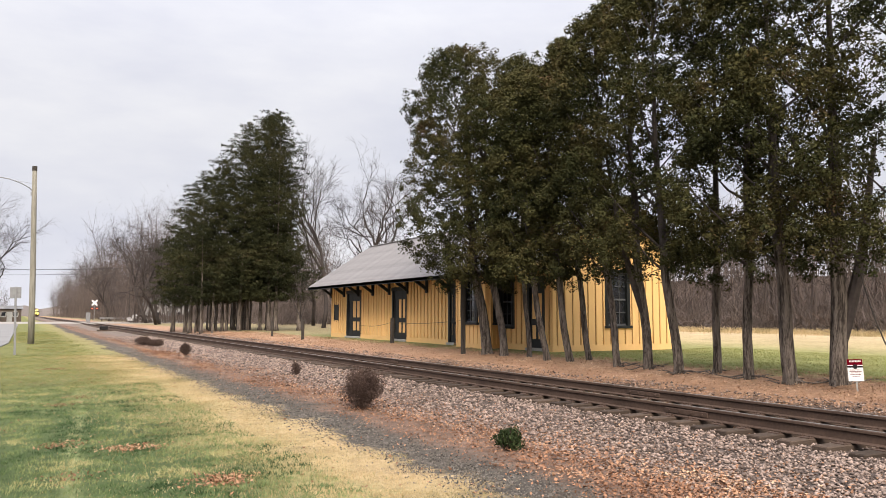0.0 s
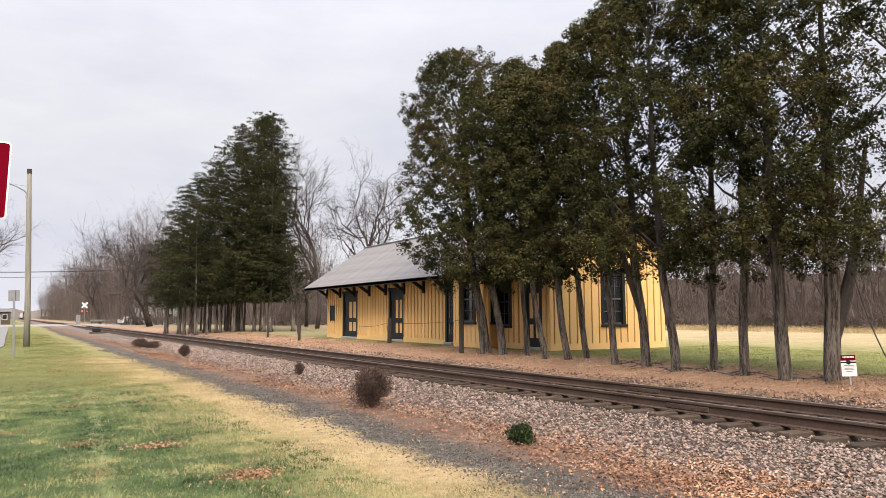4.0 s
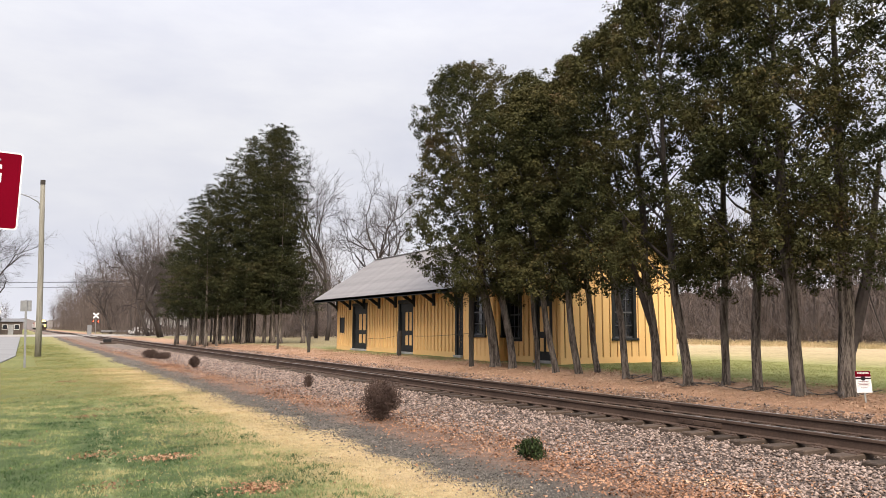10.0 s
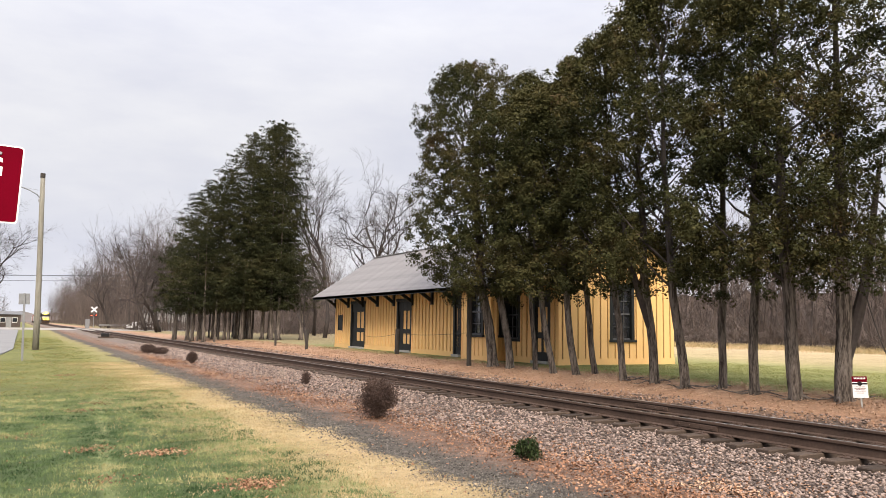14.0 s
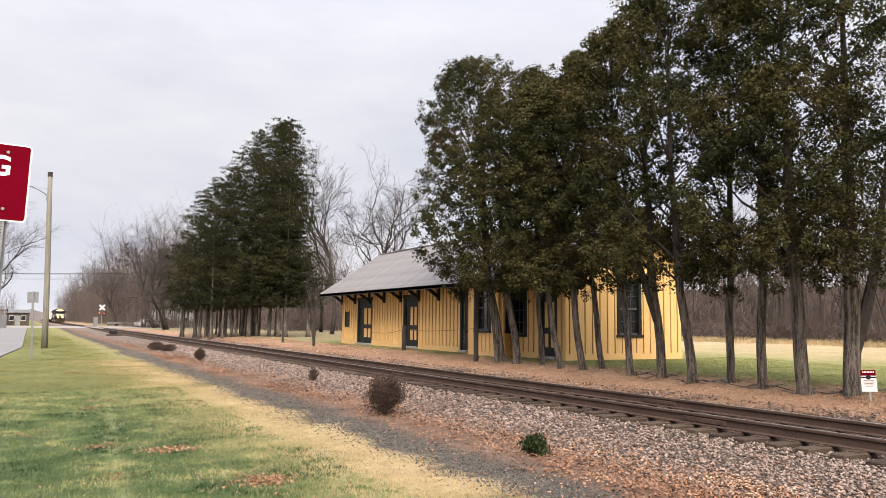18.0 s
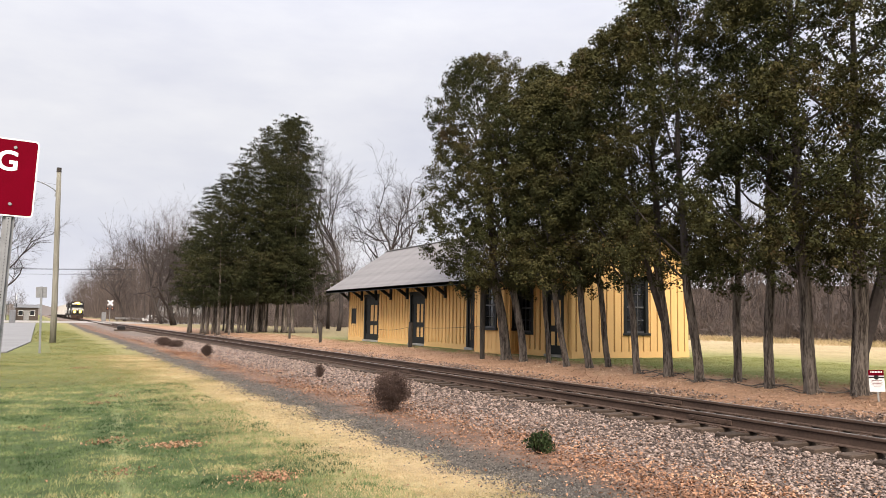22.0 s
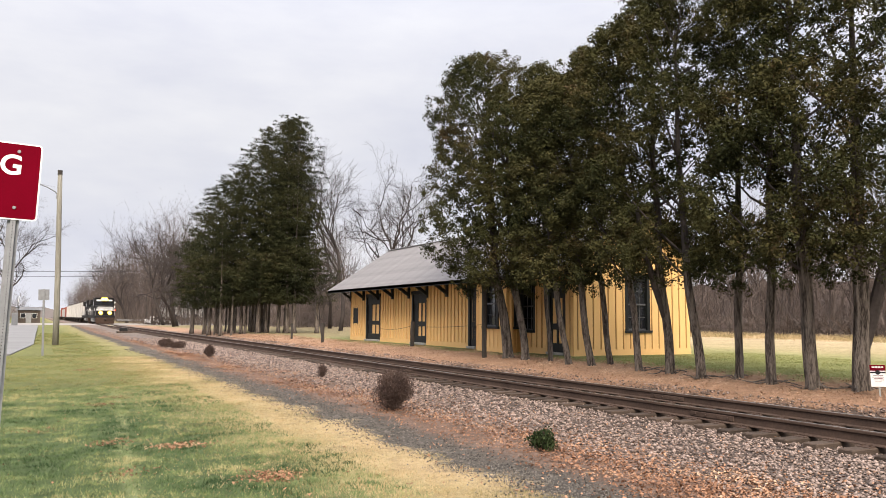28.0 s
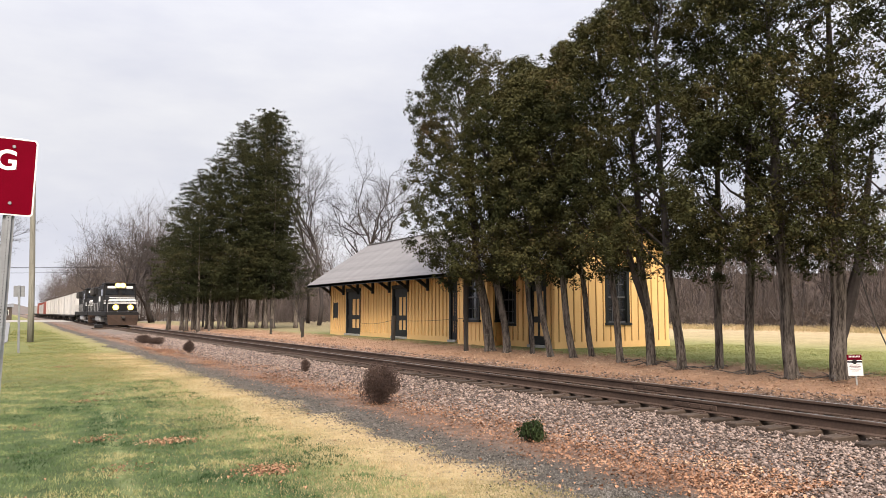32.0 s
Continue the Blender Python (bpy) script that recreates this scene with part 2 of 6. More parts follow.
M_CAR_WHITE = material("off_white_wagon_paint", (0.52, 0.50, 0.475), (0.40, 0.375, 0.35), rough=0.65, scale=0.5, fine=5, contrast=0.9, bump=0.05,
                       stretch=(2, 2, 0.4), third=(0.40, 0.36, 0.32), obj_random=0.06)
M_CAR_GREY = material("grey_wagon_paint", (0.36, 0.36, 0.36), (0.25, 0.245, 0.24), rough=0.7, scale=0.6, fine=6, bump=0.05, obj_random=0.1)
M_CAR_RED = material("oxide_red_wagon_paint", (0.26, 0.07, 0.05), (0.17, 0.05, 0.04), rough=0.7, scale=0.6, fine=6, bump=0.05)
M_ASPHALT = material("worn_grey_asphalt", (0.21, 0.205, 0.20), (0.14, 0.137, 0.135), rough=0.9, scale=0.35, fine=22, contrast=0.8, bump=0.2)
M_CONCRETE = material("pale_crossing_concrete", (0.29, 0.265, 0.24), (0.22, 0.20, 0.18), rough=0.9, scale=0.4, fine=10, bump=0.1)
M_HEAD = glowing("headlight_glow", (1.0, 0.56, 0.03), 24.0)
M_SIGNAL_RED = glowing("red_flasher_glow", (1.0, 0.08, 0.03), 6.0)
M_SHED = material("dark_brown_shed_boards", (0.11, 0.085, 0.072), (0.07, 0.055, 0.048), rough=0.85, scale=2, fine=14, bump=0.2, stretch=(3, 3, 0.5))
M_SHED_ROOF = material("grey_shed_roof", (0.20, 0.195, 0.19), (0.13, 0.128, 0.125), rough=0.8, scale=1, fine=10, bump=0.2)
M_BAR = material("grey_glazing_bars", (0.10, 0.10, 0.105), (0.07, 0.07, 0.072), rough=0.6)
M_GRAVEL = material("dark_path_gravel", (0.16, 0.142, 0.122), (0.035, 0.031, 0.027), rough=0.95, scale=9, fine=60, contrast=0.9, bump=0.4, island=0.6)
M_BLADE = leafy("grass_blades", [(0.028, 0.053, 0.021), (0.078, 0.118, 0.047), (0.155, 0.188, 0.080), (0.32, 0.29, 0.135)], rough=0.8, island=0.45, drift=3.4, scale=1.1)
M_MEADOW = leafy("meadow_blades", [(0.058, 0.074, 0.025), (0.125, 0.133, 0.045), (0.20, 0.19, 0.07), (0.31, 0.255, 0.118)], rough=0.8)
M_DRY = leafy("dry_grass_blades", [(0.14, 0.132, 0.056), (0.29, 0.222, 0.112), (0.40, 0.298, 0.165), (0.50, 0.382, 0.235)], rough=0.8, island=0.5, drift=2.4, scale=0.6)
M_DEPOT_GRASS = leafy("depot_grass_blades", [(0.10, 0.125, 0.04), (0.17, 0.185, 0.062), (0.23, 0.225, 0.085), (0.30, 0.26, 0.12)], rough=0.8, island=0.25)
M_SHRUB = leafy("brown_shrub_twigs", [(0.028, 0.019, 0.016), (0.062, 0.041, 0.034), (0.11, 0.076, 0.058)], rough=0.9)
M_YOUNG = leafy("young_cedar_foliage", [(0.010, 0.016, 0.006), (0.024, 0.036, 0.013), (0.055, 0.068, 0.026)], rough=0.7)


# ---- mesh helpers ----
class Mesh:
    """Collects vertices and faces of one part."""

    def __init__(self):
        self.v, self.f = [], []

    def add(self, verts, faces):
        k = len(self.v)
        self.v.extend(tuple(p) for p in verts)
        self.f.extend(tuple(i + k for i in f) for f in faces)
        return self

    def box(self, x0, x1, y0, y1, z0, z1, m=None, c=0.0):
        """A box between the limits, its edges chamfered by c, moved by m."""
        if c <= 0:
            vs = [Vector((x, y, z)) for x in (x0, x1) for y in (y0, y1) for z in (z0, z1)]
            fs = [(0, 1, 3, 2), (4, 6, 7, 5), (0, 4, 5, 1), (2, 3, 7, 6), (0, 2, 6, 4), (1, 5, 7, 3)]
        else:
            lim = ((x0, x1), (y0, y1), (z0, z1))
            vs, ix = [], {}
            for a in range(3):
                for s in np.ndindex(2, 2, 2):
                    p = [lim[k][s[k]] + (c if s[k] == 0 else -c) * (0 if k == a else 1) for k in range(3)]
                    ix[(a, s)] = len(vs)
                    vs.append(Vector(p))
            fs = []
            for a in range(3):
                b, d = [k for k in range(3) if k != a]
                for s in (0, 1):
                    def key(i, j, which=a):
                        q = [0, 0, 0]
                        q[a], q[b], q[d] = s, i, j
                        return ix[(which, tuple(q))]
                    quad = [key(0, 0), key(1, 0), key(1, 1), key(0, 1)]
                    fs.append(tuple(quad))
                for i in (0, 1):
                    for j in (0, 1):
                        p, q = [0, 0, 0], [0, 0, 0]
                        p[b] = q[b] = i
                        p[d] = q[d] = j
                        q[a] = 1
                        fs.append((ix[(b, tuple(p))], ix[(b, tuple(q))], ix[(d, tuple(q))], ix[(d, tuple(p))]))
            for s in np.ndindex(2, 2, 2):
                fs.append((ix[(0, s)], ix[(1, s)], ix[(2, s)]))
        if m is not None:
            vs = [m @ p for p in vs]
        return self.add(vs, fs)

    def rod(self, a, b, r0, r1=None, n=8, caps=True):
        """A tapered rod from a to b."""
        r1 = r0 if r1 is None else r1
        a, b = Vector(a), Vector(b)
        q = (b - a).to_track_quat("Z", "Y")
        ring = [q @ Vector((math.cos(2 * math.pi * i / n), math.sin(2 * math.pi * i / n), 0)) for i in range(n)]
        vs = [a + p * r0 for p in ring] + [b + p * r1 for p in ring]
        fs = [(i, (i + 1) % n, n + (i + 1) % n, n + i) for i in range(n)]
        if caps:
            fs += [tuple(range(n - 1, -1, -1)), tuple(range(n, 2 * n))]
        return self.add(vs, fs)

    def tube(self, points, radii, n=8, wobble=0.0, rng=None, caps=True):
        """A tapered tube along points; wobble makes its rings uneven."""
        pts = [Vector(p) for p in points]
        k = len(self.v)
        for i, p in enumerate(pts):
            d = pts[min(i + 1, len(pts) - 1)] - pts[max(i - 1, 0)]
            q = d.to_track_quat("Z", "Y")
            for j in range(n):
                r = radii[i] * (1 + (rng.uniform(-wobble, wobble) if wobble else 0))
                a = 2 * math.pi * j / n
                self.v.append(tuple(p + q @ Vector((math.cos(a) * r, math.sin(a) * r, 0))))
        for i in range(len(pts) - 1):
            for j in range(n):
                self.f.append((k + i * n + j, k + i * n + (j + 1) % n, k + (i + 1) * n + (j + 1) % n, k + (i + 1) * n + j))
        if caps:
            self.f.append(tuple(k + j for j in range(n - 1, -1, -1)))
            self.f.append(tuple(k + (len(pts) - 1) * n + j for j in range(n)))
        return self

    def profile(self, outline, y0, y1):
        """An outline of (x, z) pulled along y."""
        n = len(outline)
        vs = [(x, y0, z) for x, z in outline] + [(x, y1, z) for x, z in outline]
        fs = [(i, (i + 1) % n, n + (i + 1) % n, n + i) for i in range(n)]
        fs += [tuple(range(n - 1, -1, -1)), tuple(range(n, 2 * n))]
        return self.add(vs, fs)

    def data(self, name, mat, smooth=False):
        me = bpy.data.meshes.new(name)
        me.from_pydata(self.v, [], self.f)
        for m in (mat if isinstance(mat, (list, tuple)) else [mat]):
            me.materials.append(m)
        bm = bmesh.new()
        bm.from_mesh(me)
        bmesh.ops.recalc_face_normals(bm, faces=bm.faces)
        bm.to_mesh(me)
        bm.free()
        if smooth:
            me.polygons.foreach_set("use_smooth", [True] * len(me.polygons))
        return me


def part(name, mesh, mat, parent, label="", smooth=False, m=None):
    """One mesh object under a thing or a part; mesh may be a Mesh or ready data."""
    ob = new(name, mesh if isinstance(mesh, bpy.types.Mesh) else mesh.data(name, mat, smooth))
    ob.parent = parent
    if m is not None:
        ob.matrix_basis = m
    return tagged(ob, label)


def thing(name, label, category, m=None, group="", kind=""):
    ob = new(name)
    ob.empty_display_size = 0.2
    if m is not None:
        ob.matrix_basis = m
    return tagged(ob, label, category, group, kind)


def solid(name, mesh, mat, label, category, m=None, group="", kind="", smooth=False):
    ob = new(name, mesh if isinstance(mesh, bpy.types.Mesh) else mesh.data(name, mat, smooth))
    if m is not None:
        ob.matrix_basis = m
    return tagged(ob, label, category, group, kind)


def raw_mesh(name, verts, faces, mat):
    """A mesh straight from numpy arrays, all faces with the same number of corners."""
    me = bpy.data.meshes.new(name)
    nv, nf, k = len(verts), len(faces), faces.shape[1]
    me.vertices.add(nv)
    me.vertices.foreach_set("co", np.ascontiguousarray(verts, dtype=np.float32).ravel())
    me.loops.add(nf * k)
    me.loops.foreach_set("vertex_index", np.ascontiguousarray(faces, dtype=np.int32).ravel())
    me.polygons.add(nf)
    me.polygons.foreach_set("loop_start", np.arange(0, nf * k, k, dtype=np.int32))
    me.materials.append(mat)
    me.update(calc_edges=True)
    return me


def scatter_quads(name, centres, sizes, mat, rng, droop=0.0, aspect=0.5, tilt=None, fold=False):
    """Small kite-shaped sprays at the centres, turned at random; droop pulls their tips down, tilt keeps them near flat."""
    n = len(centres)
    if tilt is None:
        d = rng.normal(size=(n, 3))
    else:
        d = rng.normal(size=(n, 3)) * np.array([1, 1, tilt])
    d[:, 2] -= droop
    d /= np.linalg.norm(d, axis=1)[:, None]
    h = rng.normal(size=(n, 3)) * (np.array([1, 1, tilt]) if tilt is not None else 1)
    s = np.cross(d, np.array([0, 0, 1.0])) if tilt is not None else np.cross(d, h)
    s /= np.linalg.norm(s, axis=1)[:, None] + 1e-9
    L = sizes[:, None]
    if fold:
        nn = np.cross(d, s)
        nn *= np.sign(nn[:, 2:3] + 1e-9)
        w = aspect * rng.uniform(0.7, 1.25, n)[:, None]
        up = nn * L * rng.uniform(-0.05, 0.34, n)[:, None]
        curl = nn * L * rng.uniform(-0.1, 0.3, n)[:, None]
        a, c, mid = centres - d * L * 0.5, centres + d * L * 0.5 + curl, centres
        b0, b1 = centres + s * L * w * 0.34 - d * L * 0.22 + up * 0.7, centres + s * L * w * 0.55 + d * L * 0.16 + up
        e0, e1 = centres - s * L * w * 0.34 - d * L * 0.22 + up * 0.7, centres - s * L * w * 0.55 + d * L * 0.16 + up
        v = np.stack([a, b0, b1, c, mid, e1, e0], axis=1).reshape(-1, 3)
        k = 7 * np.arange(n)[:, None]
        tri = np.concatenate([k + np.array([q]) for q in ((0, 1, 4), (1, 2, 4), (2, 3, 4), (3, 5, 4), (5, 6, 4), (6, 0, 4))])
        return raw_mesh(name, v, tri, mat)
    a = centres - d * L * 0.5
    b = centres + s * L * aspect * 0.5 + d * L * 0.05
    c = centres + d * L * 0.5
    e = centres - s * L * aspect * 0.5 + d * L * 0.05
    v = np.stack([a, b, c, e], axis=1).reshape(-1, 3)
    f = np.arange(4 * n).reshape(n, 4)
    return raw_mesh(name, v, f, mat)


# ---- ground ----
def ramp_fn(x, pts):
    return float(np.interp(x, [p[0] for p in pts], [p[1] for p in pts]))


CROSS = [(-2000, -0.32), (-1.0, -0.32), (4.5, -0.30), (6.2, -0.29), (7.6, -0.28), (8.7, -0.28), (9.25, -0.268), (12.3, -0.268), (13.2, -0.05), (14.2, 0.05), (16.0, 0.2),
         (26, 0.22), (45, 0.3), (60, 0.8), (2000, 1.0)]


def ground_z(x, y):
    z = ramp_fn(x, CROSS)
    k = ramp_fn(y, [(95, 0), (136, 1), (176, 1), (210, 0.4), (400, 0.4)])       # the road crossing lifts the land to the rails
    z = z * (1 - k) + (-0.03 if abs(x - 10.75) > 1.3 else -0.31) * k
    if not 8.8 < x < 12.6:
        z += 0.03 * noise.noise(Vector((x * 0.35, y * 0.35, 0))) + 0.012 * noise.noise(Vector((x * 1.7, y * 1.7, 3)))
    return z


def ground_material():
    """Strips of lawn, dry grass, path, leaf litter, ballast and field along the line, with ragged edges."""
    m = bpy.data.materials.new("ground_cover")
    m.use_nodes = True
    n, l = m.node_tree.nodes, m.node_tree.links
    b = n["Principled BSDF"]
    b.inputs["Roughness"].default_value = 0.95
    b.inputs["Specular IOR Level"].default_value = 0.1
    tc = n.new("ShaderNodeTexCoord")
    sep = n.new("ShaderNodeSeparateXYZ")
    l.new(tc.outputs["Object"], sep.inputs["Vector"])

    def noise_node(scale, detail=4, rough=0.6):
        t = n.new("ShaderNodeTexNoise")
        t.inputs["Scale"].default_value = scale
        t.inputs["Detail"].default_value = detail
        t.inputs["Roughness"].default_value = rough
        l.new(tc.outputs["Object"], t.inputs["Vector"])
        return t

    def math_node(op, a, bb, c=None):
        k = n.new("ShaderNodeMath")
        k.operation = op
        for i, v in enumerate((a, bb, c)):
            if v is None:
                continue
            if isinstance(v, (int, float)):
                k.inputs[i].default_value = v
            else:
                l.new(v, k.inputs[i])
        return k.outputs[0]

    rag, fine = noise_node(0.9, 6), noise_node(14, 5, 0.7)
    x = math_node("MULTIPLY_ADD", rag.outputs["Fac"], 2.2, math_node("ADD", sep.outputs["X"], -1.1))
    x = math_node("MULTIPLY_ADD", fine.outputs["Fac"], 0.7, math_node("ADD", x, -0.35))
    u = math_node("MULTIPLY_ADD", x, 1 / 50, 2 / 50)
    ramp = n.new("ShaderNodeValToRGB")
    stops = [(2.4, (0.062, 0.084, 0.034)), (3.3, (0.22, 0.195, 0.09)), (3.9, (0.32, 0.25, 0.135)), (4.55, (0.32, 0.24, 0.135)), (4.8, (0.070, 0.063, 0.055)),
             (5.3, (0.078, 0.067, 0.057)), (5.75, (0.15, 0.10, 0.074)), (7.2, (0.145, 0.098, 0.076)), (7.7, (0.082, 0.064, 0.055)), (12.7, (0.085, 0.064, 0.053)),
             (13.1, (0.28, 0.17, 0.11)), (15.2, (0.28, 0.18, 0.115)), (15.7, (0.16, 0.172, 0.062)), (23.5, (0.215, 0.21, 0.085)),
             (29.0, (0.31, 0.25, 0.135)), (42.0, (0.38, 0.29, 0.175))]
    e = ramp.color_ramp.elements
    e[0].position, e[0].color = (stops[0][0] + 2) / 50, (*stops[0][1], 1)
    e[1].position, e[1].color = (stops[-1][0] + 2) / 50, (*stops[-1][1], 1)
    for p, c in stops[1:-1]:
        k = e.new((p + 2) / 50)
        k.color = (*c, 1)
    l.new(u, ramp.inputs["Fac"])
    far = n.new("ShaderNodeMapRange")          # the mown grass turns yellower away from the lawn's watered part
    far.inputs["From Min"].default_value, far.inputs["From Max"].default_value = 13.0, 30.0
    far.inputs["To Max"].default_value = 0.75
    l.new(math_node("MULTIPLY_ADD", rag.outputs["Fac"], 10.0, math_node("ADD", sep.outputs["Y"], -5.0)), far.inputs["Value"])
    side = n.new("ShaderNodeMapRange")
    side.inputs["From Min"].default_value, side.inputs["From Max"].default_value = 4.4, 4.9
    side.inputs["To Min"].default_value, side.inputs["To Max"].default_value = 1.0, 0.0
    l.new(x, side.inputs["Value"])
    tint = n.new("ShaderNodeMixRGB")
    tint.inputs["Color2"].default_value = (0.155, 0.150, 0.056, 1)
    l.new(math_node("MULTIPLY", far.outputs["Result"], side.outputs["Result"]), tint.inputs["Fac"])
    l.new(ramp.outputs["Color"], tint.inputs["Color1"])
    wild = n.new("ShaderNodeMapRange")         # beyond the depot the grass gives way to leaves and bare earth
    wild.inputs["From Min"].default_value, wild.inputs["From Max"].default_value = 42.0, 52.0
    wild.inputs["To Max"].default_value = 0.8
    l.new(math_node("MULTIPLY_ADD", rag.outputs["Fac"], 14.0, math_node("ADD", sep.outputs["Y"], -7.0)), wild.inputs["Value"])
    east = n.new("ShaderNodeMapRange")
    east.inputs["From Min"].default_value, east.inputs["From Max"].default_value = 14.8, 15.6
    l.new(x, east.inputs["Value"])
    tint2 = n.new("ShaderNodeMixRGB")
    tint2.inputs["Color2"].default_value = (0.205, 0.158, 0.092, 1)
    l.new(math_node("MULTIPLY", wild.outputs["Result"], east.outputs["Result"]), tint2.inputs["Fac"])
    seam = n.new("ShaderNodeMapRange")         # a pale worn line between two mowing strips
    seam.inputs["From Min"].default_value, seam.inputs["From Max"].default_value = 0.02, 0.15
    seam.inputs["To Min"].default_value, seam.inputs["To Max"].default_value = 0.5, 0.0
    line = math_node("MULTIPLY_ADD", sep.outputs["Y"], -0.069, math_node("ADD", sep.outputs["X"], -0.447))
    l.new(math_node("ABSOLUTE", math_node("MULTIPLY_ADD", rag.outputs["Fac"], 0.3, math_node("ADD", line, -0.15)), 0), seam.inputs["Value"])
    tint0 = n.new("ShaderNodeMixRGB")
    tint0.inputs["Color2"].default_value = (0.19, 0.205, 0.095, 1)
    near = n.new("ShaderNodeMapRange")
    near.inputs["From Min"].default_value, near.inputs["From Max"].default_value = 19.0, 21.0
    near.inputs["To Min"].default_value, near.inputs["To Max"].default_value = 1.0, 0.0
    l.new(sep.outputs["Y"], near.inputs["Value"])
    l.new(math_node("MULTIPLY", seam.outputs["Result"], near.outputs["Result"]), tint0.inputs["Fac"])
    l.new(tint.outputs["Color"], tint0.inputs["Color1"])
    bed = n.new("ShaderNodeMapRange")          # far off the stones lie closer and hide the dirt between them
    bed.inputs["From Min"].default_value, bed.inputs["From Max"].default_value = 34.0, 62.0
    bed.inputs["To Max"].default_value = 0.85
    l.new(sep.outputs["Y"], bed.inputs["Value"])
    lane = n.new("ShaderNodeMapRange")
    lane.inputs["From Min"].default_value, lane.inputs["From Max"].default_value = 2.9, 3.6
    lane.inputs["To Min"].default_value, lane.inputs["To Max"].default_value = 1.0, 0.0
    l.new(math_node("ABSOLUTE", math_node("ADD", x, -9.8), 0), lane.inputs["Value"])
    tint1 = n.new("ShaderNodeMixRGB")
    tint1.inputs["Color2"].default_value = (0.155, 0.125, 0.106, 1)
    l.new(math_node("MULTIPLY", bed.outputs["Result"], lane.outputs["Result"]), tint1.inputs["Fac"])
    l.new(tint0.outputs["Color"], tint1.inputs["Color1"])
    l.new(tint1.outputs["Color"], tint2.inputs["Color1"])
    grain, blot = noise_node(60, 3, 0.7), noise_node(0.5, 4)
    tuft = noise_node(5.5, 5, 0.65)
    vary = math_node("ADD", math_node("MULTIPLY", grain.outputs["Fac"], 1.1), math_node("MULTIPLY", blot.outputs["Fac"], 0.7))
    vary = math_node("ADD", vary, math_node("MULTIPLY_ADD", tuft.outputs["Fac"], 1.4, -0.66))
    hsv = n.new("ShaderNodeHueSaturation")
    l.new(math_node("ADD", vary, 0.1), hsv.inputs["Value"])
    l.new(tint2.outputs["Color"], hsv.inputs["Color"])
    l.new(hsv.outputs["Color"], b.inputs["Base Color"])
    bump = n.new("ShaderNodeBump")
    bump.inputs["Strength"].default_value = 0.7
    bump.inputs["Distance"].default_value = 0.04
    l.new(vary, bump.inputs["Height"])
    l.new(bump.outputs["Normal"], b.inputs["Normal"])
    return m


def build_ground():
    xs = np.concatenate([[-2000, -800, -300, -120, -60, -30, -18], np.arange(-12, 30, 0.5), [32, 35, 40, 45, 50, 60, 80, 120, 300, 800, 2000]])
    ys = np.concatenate([[-2000, -600, -200, -60, -20, -8], np.arange(-2, 36, 0.5), np.arange(36, 180, 3.0), [190, 220, 260, 320, 400, 600, 900, 1400, 2500]])
    X, Y = np.meshgrid(xs, ys, indexing="ij")
    V = np.stack([X.ravel(), Y.ravel(), [ground_z(a, b) for a, b in zip(X.ravel(), Y.ravel())]], axis=1)
    i, j = np.meshgrid(np.arange(len(xs) - 1), np.arange(len(ys) - 1), indexing="ij")
    k = (i * len(ys) + j).ravel()
    F = np.stack([k, k + len(ys), k + len(ys) + 1, k + 1], axis=1)
    me = raw_mesh("ground", V, F, ground_material())
    me.polygons.foreach_set("use_smooth", [True] * len(F))
    return tagged(new("ground", me), "lawn, dry grass, gravel path, leaf litter and field along a railway", "ground", kind="structure")


build_ground()


def build_roads():
    m = Mesh()
    pts = [(-60, 44), (-9, 41), (-3.0, 39), (-0.9, 40), (0.0, 54), (0.1, 80), (0.4, 138), (-60, 138)]
    m.add([(x, y, -0.27 if y < 60 else -0.2 if y < 100 else -0.03) for x, y in pts] + [(x, y, -0.6) for x, y in pts],
          [tuple(range(8))] + [(i, (i + 1) % 8, 8 + (i + 1) % 8, 8 + i) for i in range(8)])
    solid("parking_apron", m, M_ASPHALT, "worn grey asphalt lot beside the lawn", "pavement", kind="structure")
    m = Mesh()
    for x0, x1 in ((-80, 9.35), (12.15, 110)):
        m.box(x0, x1, 138, 174, -0.4, -0.012)
    m.box(10.15, 11.36, 138, 174, -0.4, -0.02)
    solid("crossing_road", m, M_CONCRETE, "pale concrete road running over the rails", "road", kind="structure")


build_roads()

# ---- railway track ----
RAIL_X = (10.0, 11.505)


